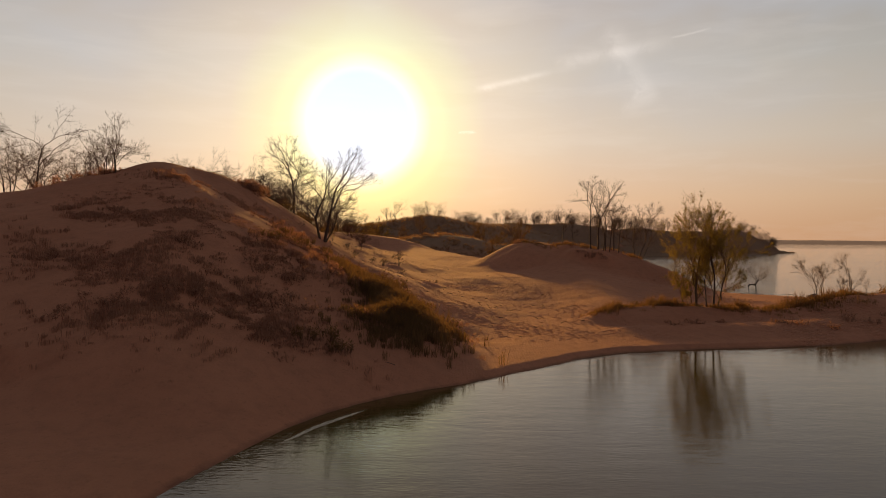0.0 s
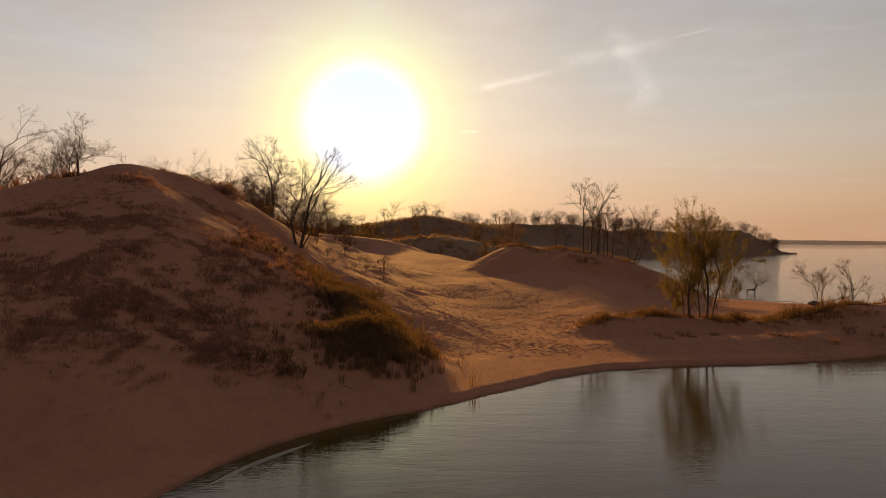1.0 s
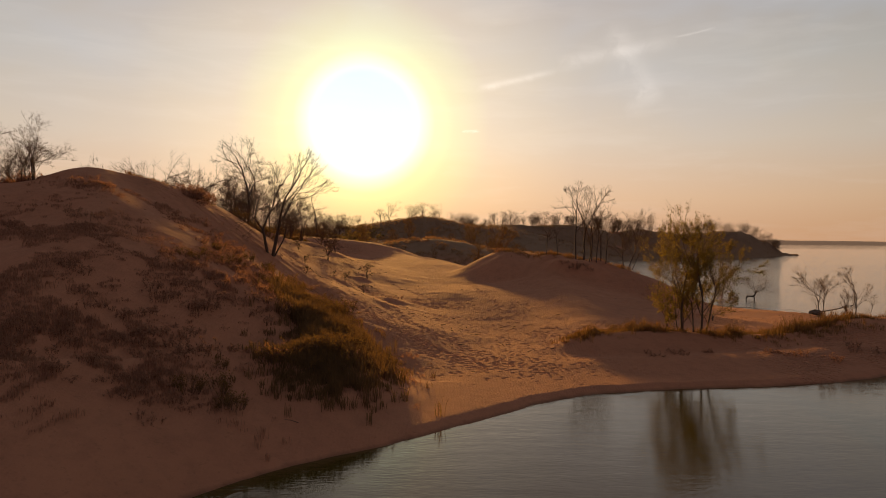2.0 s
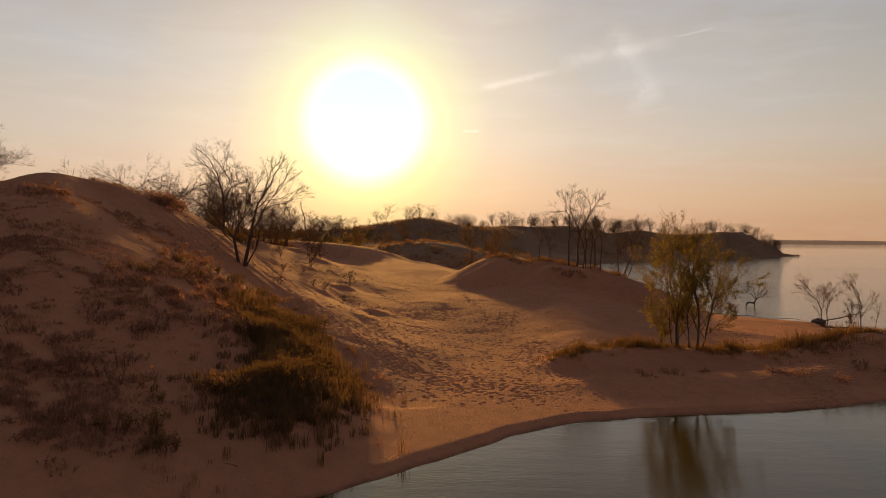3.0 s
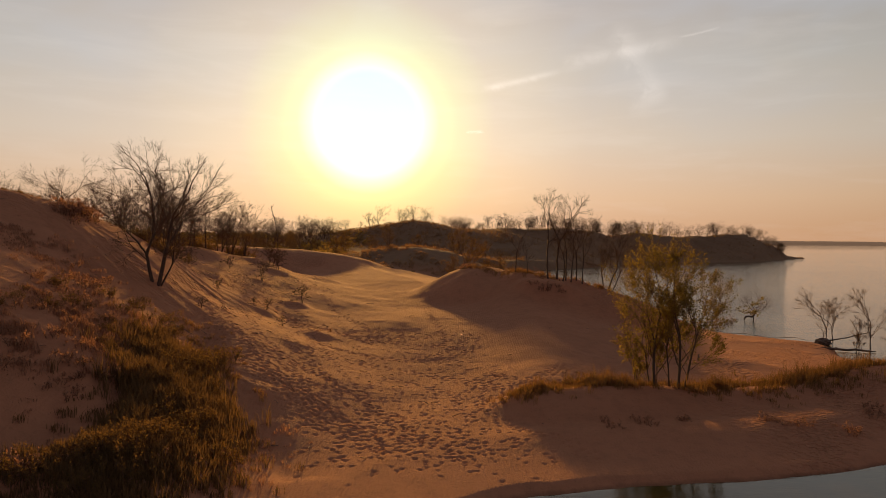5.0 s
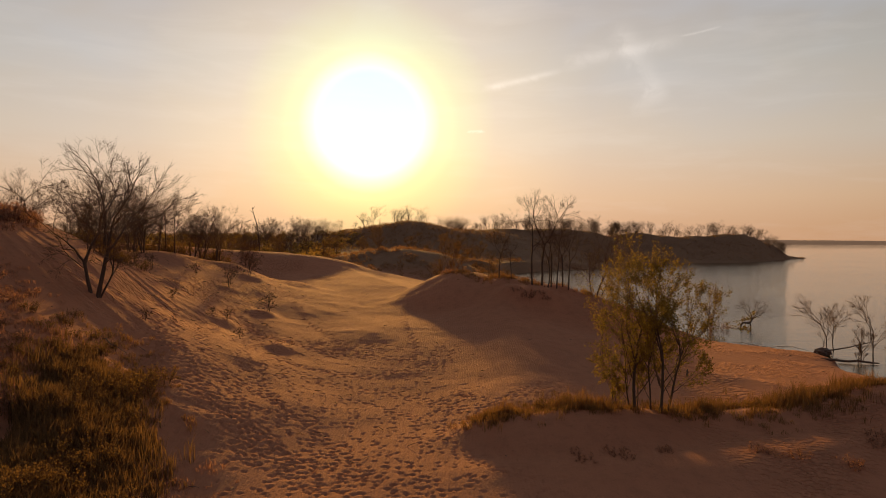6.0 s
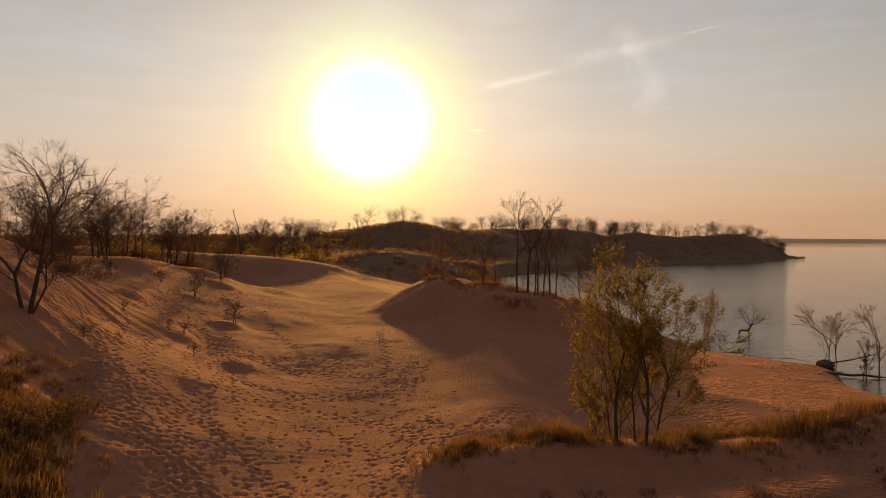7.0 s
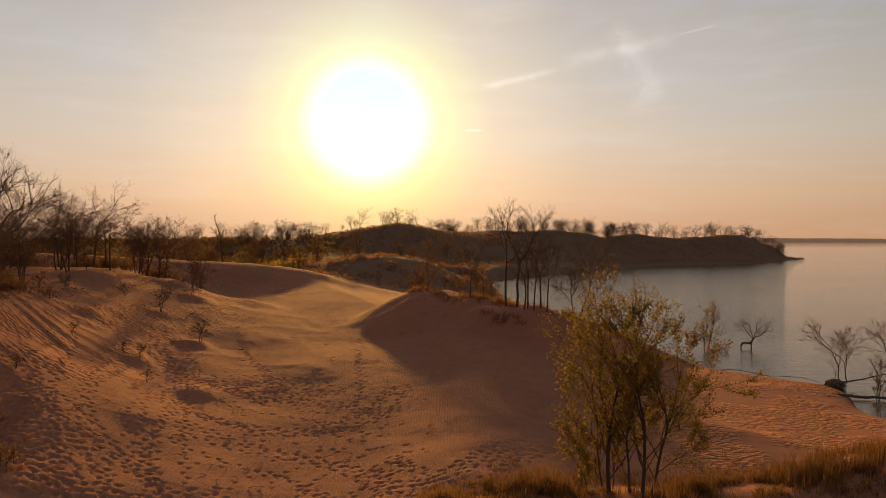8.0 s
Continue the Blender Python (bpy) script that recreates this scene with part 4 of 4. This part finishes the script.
scatter(scrub, 25, -16.2, 37.2, 4.2, 2.2, 0.35, 0.9, 0.6)
scatter(scrub, 11, -12.4, 41.8, 2.2, 2.0, 0.4, 0.9)
scatter(scrub, 9, -11.2, 36.8, 1.8, 1.8, 0.4, 0.9)
scatter(scrub, 16, -9.2, 42.2, 2.4, 2.4, 0.5, 1.2)
scatter(scrub, 7, -16.7, 45.2, 1.4, 1.8, 0.4, 0.9)
scatter(scrub, 21, -12.3, 49.4, 2.4, 3.6, 0.5, 1.2)
scatter(scrub, 16, -8.6, 52.5, 2.4, 3.4, 0.5, 1.2)
scatter(scrub, 10, -10.6, 45.8, 2.4, 2.4, 0.35, 0.9)
scatter(scrub, 12, -24.0, 42.5, 3.0, 2.4, 0.35, 0.8)
scatter(scrub, 12, -11.5, 57.5, 2.4, 3.5, 0.4, 1.0)
scatter(scrub, 9, -14.5, 44.5, 3.0, 2.0, 0.3, 0.6)
scatter(scrub, 22, -23, 52, 5.0, 3.5, 0.3, 0.9)
scatter(scrub, 12, -2.2, 44.6, 3.4, 1.4, 0.5, 1.0, 0.7)
# brush along and behind the crest
scatter(scrub, 22, -35.5, 66.8, 4.6, 0.9, 1.0, 2.0, -0.25)
scatter(scrub, 26, -21.4, 77.0, 1.6, 5.0, 0.8, 1.7, 0.45)
scatter(scrub, 5, -24.0, 62.0, 2.4, 1.4, 0.6, 1.1)
scatter(scrub, 19, -14.5, 62.5, 2.2, 4.5, 0.4, 1.0, 0.15)
scatter(willow, 14, -10.0, 64.0, 2.2, 4.0, 0.3, 0.6, 0.3)
scatter(willow, 26, -30.0, 121.0, 12.0, 5.0, 0.9, 1.6)
scatter(willow, 14, -30.0, 90.0, 5.0, 6.0, 0.8, 1.4)
scatter(willow, 12, -18.0, 84.0, 2.5, 5.0, 0.5, 0.9)
scatter(scrub, 7, -27, 99, 6.0, 4.0, 0.7, 1.3)
scatter(willow, 9, -31, 106, 4.0, 8.0, 0.8, 1.3)
# brush on the mound and the berm
scatter(scrub, 7, 23.0, 99.0, 3.4, 0.9, 0.7, 1.2)
scatter(scrub, 5, 12.0, 112.0, 2.0, 1.5, 0.5, 0.9)
scatter(scrub, 6, 22.0, 58.0, 3.5, 1.3, 0.5, 0.9)
scatter(scrub, 6, 30.5, 58.0, 3.0, 1.3, 0.5, 0.9)
scatter(scrub, 6, 38.0, 60.5, 3.0, 1.3, 0.5, 1.0)
scatter(willow, 6, 48.5, 71.0, 2.0, 1.2, 0.8, 1.3)
scatter(willow, 5, 20.6, 64.6, 2.6, 0.8, 0.4, 0.7)


def grass_patch(name, centres, count, tall, label, seed, mat=STRAW, gap=-0.35, thick=1.0):
    """Tufts of dry grass blades along a line, in one mesh."""
    g = np.random.default_rng(seed)
    p = rounded(centres, 1)
    s = np.concatenate([[0], np.cumsum(np.hypot(*np.diff(p[:, :2], axis=0).T))])
    tufts = count // 14
    t = g.uniform(0, s[-1], tufts)
    wid = np.interp(t, s, p[:, 2])
    x = np.interp(t, s, p[:, 0]) + g.normal(0, 0.5, tufts) * wid
    y = np.interp(t, s, p[:, 1]) + g.normal(0, 0.5, tufts) * wid
    keep = vnoise(x, y, 2.2, 40) > gap
    x, y = x[keep], y[keep]
    z = ground_at(x, y)
    v, f = [], []
    for a, b, c in zip(x, y, z):
        if c < 0.3:
            continue
        size = tall * g.uniform(0.5, 1.25) * min(1.4, max(0.3, 0.75 + 0.9 * float(vnoise(a, b, 3.5, 60))))
        for _ in range(14):
            h, az, out = size * g.uniform(0.5, 1.1), g.uniform(0, 6.283), g.uniform(0.05, 0.5)
            bx, by = a + g.normal(0, 0.13), b + g.normal(0, 0.13)
            dx, dy = math.cos(az) * out * h, math.sin(az) * out * h
            w = g.uniform(0.006, 0.014) * thick
            wx, wy = -math.sin(az + 0.6) * w, math.cos(az + 0.6) * w
            i = len(v)
            v += [(bx - wx, by - wy, c - 0.05), (bx + wx, by + wy, c - 0.05), (bx + dx * 0.35 + wx, by + dy * 0.35 + wy, c + h * 0.6), (bx + dx * 0.35 - wx, by + dy * 0.35 - wy, c + h * 0.6), (bx + dx, by + dy, c + h * 0.95)]
            f += [(i, i + 1, i + 2, i + 3), (i + 3, i + 2, i + 4)]
    tagged(mesh_object(name, v, f, mat, None, False), label, "grass", kind="stuff")


BERM_LINE = [(14.5, 62.5, 1.4), (19, 64.3, 2.6), (24, 65.5, 3.0), (29, 66.0, 3.0), (34, 67.0, 3.4), (39, 68.5, 3.8), (46, 70.5, 4.0)]
grass_patch("berm_grass", BERM_LINE, 17000, 0.75, "dry golden marram grass along the berm", 1, gap=-0.1)
grass_patch("berm_herbs", BERM_LINE, 20000, 0.6, "olive and brown herbs among the berm grass", 6, WILLOW, -0.1)
grass_patch("berm_reeds", [(15.5, 62.8, 0.8), (20, 64.3, 1.2), (27, 64.8, 1.6), (34, 66.5, 1.8), (42, 69, 2.2)], 9000, 1.35, "tall dry stalks standing on the berm", 5, gap=0.15)
DUNE_COVER = (([(-21, 41, 3.5), (-17, 37.8, 5), (-13, 34.9, 3.5)], 24000), ([(-13, 42.5, 4), (-11.2, 37.5, 4), (-7.5, 37, 3.5)], 20000), ([(-15, 47.5, 3.5), (-12.3, 51, 5), (-9.5, 55, 5), (-11, 61, 4)], 30000),
              ([(-28, 52, 4), (-24, 53, 5), (-19, 52, 4.5), (-18, 48, 4)], 24000), ([(-26, 44, 4), (-21, 45.5, 4), (-16.6, 46, 3)], 12000), ([(-7, 57, 4), (-3.5, 55, 4), (-0.5, 50, 4), (-3, 45, 4), (-6, 42, 4)], 22000),
              ([(-25, 62, 4), (-20, 64, 4), (-16.5, 67, 4)], 11000))
for k, (line, count) in enumerate(DUNE_COVER):
    grass_patch("dune_scrub_grass", line, count, 0.33, "dull brown low grass and stems on the dune face", 10 + k, SCRUB, -0.05, 1.2)
grass_patch("willow_shoots", [(-7.5, 61.5, 1.6), (-5.2, 57, 2.4), (-3.0, 52.5, 3.0), (-1.9, 48, 3.2), (-2.5, 44, 3.2), (-2.7, 41.5, 2.4)], 50000, 1.0, "dense brown-olive willow shoots on the spur of the dune", 31, SHOOTS, -0.55, 1.7)
grass_patch("crest_grass", [(-26.5, 72.8, 0.8), (-23.4, 76.5, 1.2), (-21, 83, 1.6)], 3500, 0.6, "dry grass along the dune crest", 2)
grass_patch("slope_grass", [(-9, 68, 2.2), (-5, 63, 2.0), (-1, 58, 1.2)], 5000, 0.45, "thin dry grass on the dune flank", 3)
grass_patch("mound_grass", [(12, 113, 1.5), (18, 106.5, 1.5), (24, 102, 1.5), (30, 105, 1.5)], 5000, 0.6, "short dry grass on the mound", 4)


def litter(name, cx, cy, rx, ry, count, label, seed):
    """Small dead sticks and stems lying on the sand, too many to tell apart."""
    g2 = random.Random(seed)
    s = Shape()
    for _ in range(count):
        x, y = cx + g2.gauss(0, 0.5) * rx, cy + g2.gauss(0, 0.5) * ry
        ln, az = g2.uniform(0.1, 0.7), g2.uniform(0, 6.283)
        z = ground_z(x, y)
        if z < 0.3:
            continue
        p = Vector((x, y, z + 0.02))
        q = Vector((x + math.cos(az) * ln, y + math.sin(az) * ln, 0))
        q.z = ground_z(q.x, q.y) + g2.uniform(0.02, 0.35) * ln
        s.tube([p, p.lerp(q, 0.5) + Vector((g2.gauss(0, 0.05), g2.gauss(0, 0.05), 0.03)), q], [0.022, 0.018, 0.006], 3)
    tagged(mesh_object(name, s.v, s.f, DRIFT), label, "twigs", kind="stuff")


litter("slope_litter", -12, 90, 12, 26, 260, "dead sticks and stems lying on the sand", 1)
litter("valley_litter", 2, 70, 16, 20, 120, "few dead sticks on the trodden sand", 2)
litter("beach_litter", 42, 88, 10, 14, 40, "small sticks washed onto the beach", 3)


# ---- woods and brush of the far hills ----
far_tree = [tree("far_tree", 80 + k, [(0, 0, 0.12, 0, 2.4, 0.10), (0.8, 0, -0.25, 0, 2.1, 0.09), (1.2, 0.3, 0.5, 0.1, 1.2, 0.06)], "bare tree on the far scrubby hill", group="bare trees on the far hills", **{**FORKING, "levels": 5, "thin": 0.011, "spray": 2, "bare": 0.1, "side": (2, 1, 0, 1), "angle": (0.3, 0.85), "first": 0.95}) for k in range(3)]
g = random.Random(17)
spots = []
for x, y, s in ((-24, 338, 1.3), (-28, 335, 1.0), (-8, 349, 1.1), (-3, 350, 1.0), (-12, 347, 0.9), (-44, 322, 1.0), (-52, 315, 1.1), (-38, 328, 0.8)):
    spots.append((x, y, s))
for line, count, lo, hi, off in ((HEADLAND, 170, 0.6, 1.35, 10), (FAR_HILL, 26, 0.5, 1.0, 8)):
    for _ in range(count):
        k = g.uniform(0, len(line) * 0.86 - 2)
        i = int(k)
        q = line[i] + (line[i + 1] - line[i]) * (k - i)
        spots.append((q[0] + g.gauss(0, 3), q[1] + g.uniform(-2, off), g.uniform(lo, hi)))
for _ in range(130):
    spots.append((g.uniform(-230, -34), g.uniform(205, 320), g.uniform(0.8, 1.35)))
for k, (x, y, s) in enumerate(spots):
    ob = far_tree[k % 3]
    if ground_z(x, y) < 1:
        continue
    args = (x, y, 0.1, g.uniform(0, 360), s)
    if ob not in first:
        first.add(ob)
        plant(ob, *args)
    else:
        plant_copy(ob, *args)


def far_brush(name, boxes, size, label, seed, mat):
    """Low scrub over wide slopes: small clumps of leaves in one mesh."""
    q = np.random.default_rng(seed)
    v, f = [], []
    for x0, x1, y0, y1, count in boxes:
        x, y = q.uniform(x0, x1, count), q.uniform(y0, y1, count)
        z = ground_at(x, y)
        keep = (z > 1.2) & (vnoise(x, y, 24.0, 50) > -0.30)
        for a, b, c in zip(x[keep], y[keep], z[keep]):
            s = size * q.uniform(0.5, 1.5)
            for _ in range(15):
                d = q.normal(0, 1, 3)
                d /= np.linalg.norm(d) + 1e-6
                p = np.array((a, b, c + 0.45 * s)) + d * s * np.array((0.8, 0.8, 0.6)) * q.uniform(0.4, 1.0)
                e1, e2 = q.normal(0, 1, 3), q.normal(0, 1, 3)
                e1 *= s * 0.16 / (np.linalg.norm(e1) + 1e-6)
                e2 *= s * 0.22 / (np.linalg.norm(e2) + 1e-6)
                i = len(v)
                v += [tuple(p - e1), tuple(p + e2), tuple(p + e1), tuple(p - e2)]
                f.append((i, i + 1, i + 2, i + 3))
    tagged(mesh_object(name, v, f, mat, None, False), label, "brush", kind="stuff")


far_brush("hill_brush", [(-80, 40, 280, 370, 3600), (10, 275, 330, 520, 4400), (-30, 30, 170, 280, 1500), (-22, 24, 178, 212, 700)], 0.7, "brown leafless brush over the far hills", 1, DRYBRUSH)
far_brush("plain_brush", [(-260, -24, 185, 320, 4200), (-70, -20, 160, 215, 1300)], 1.9, "olive brush and young woods behind the dunes", 2, WOODS)
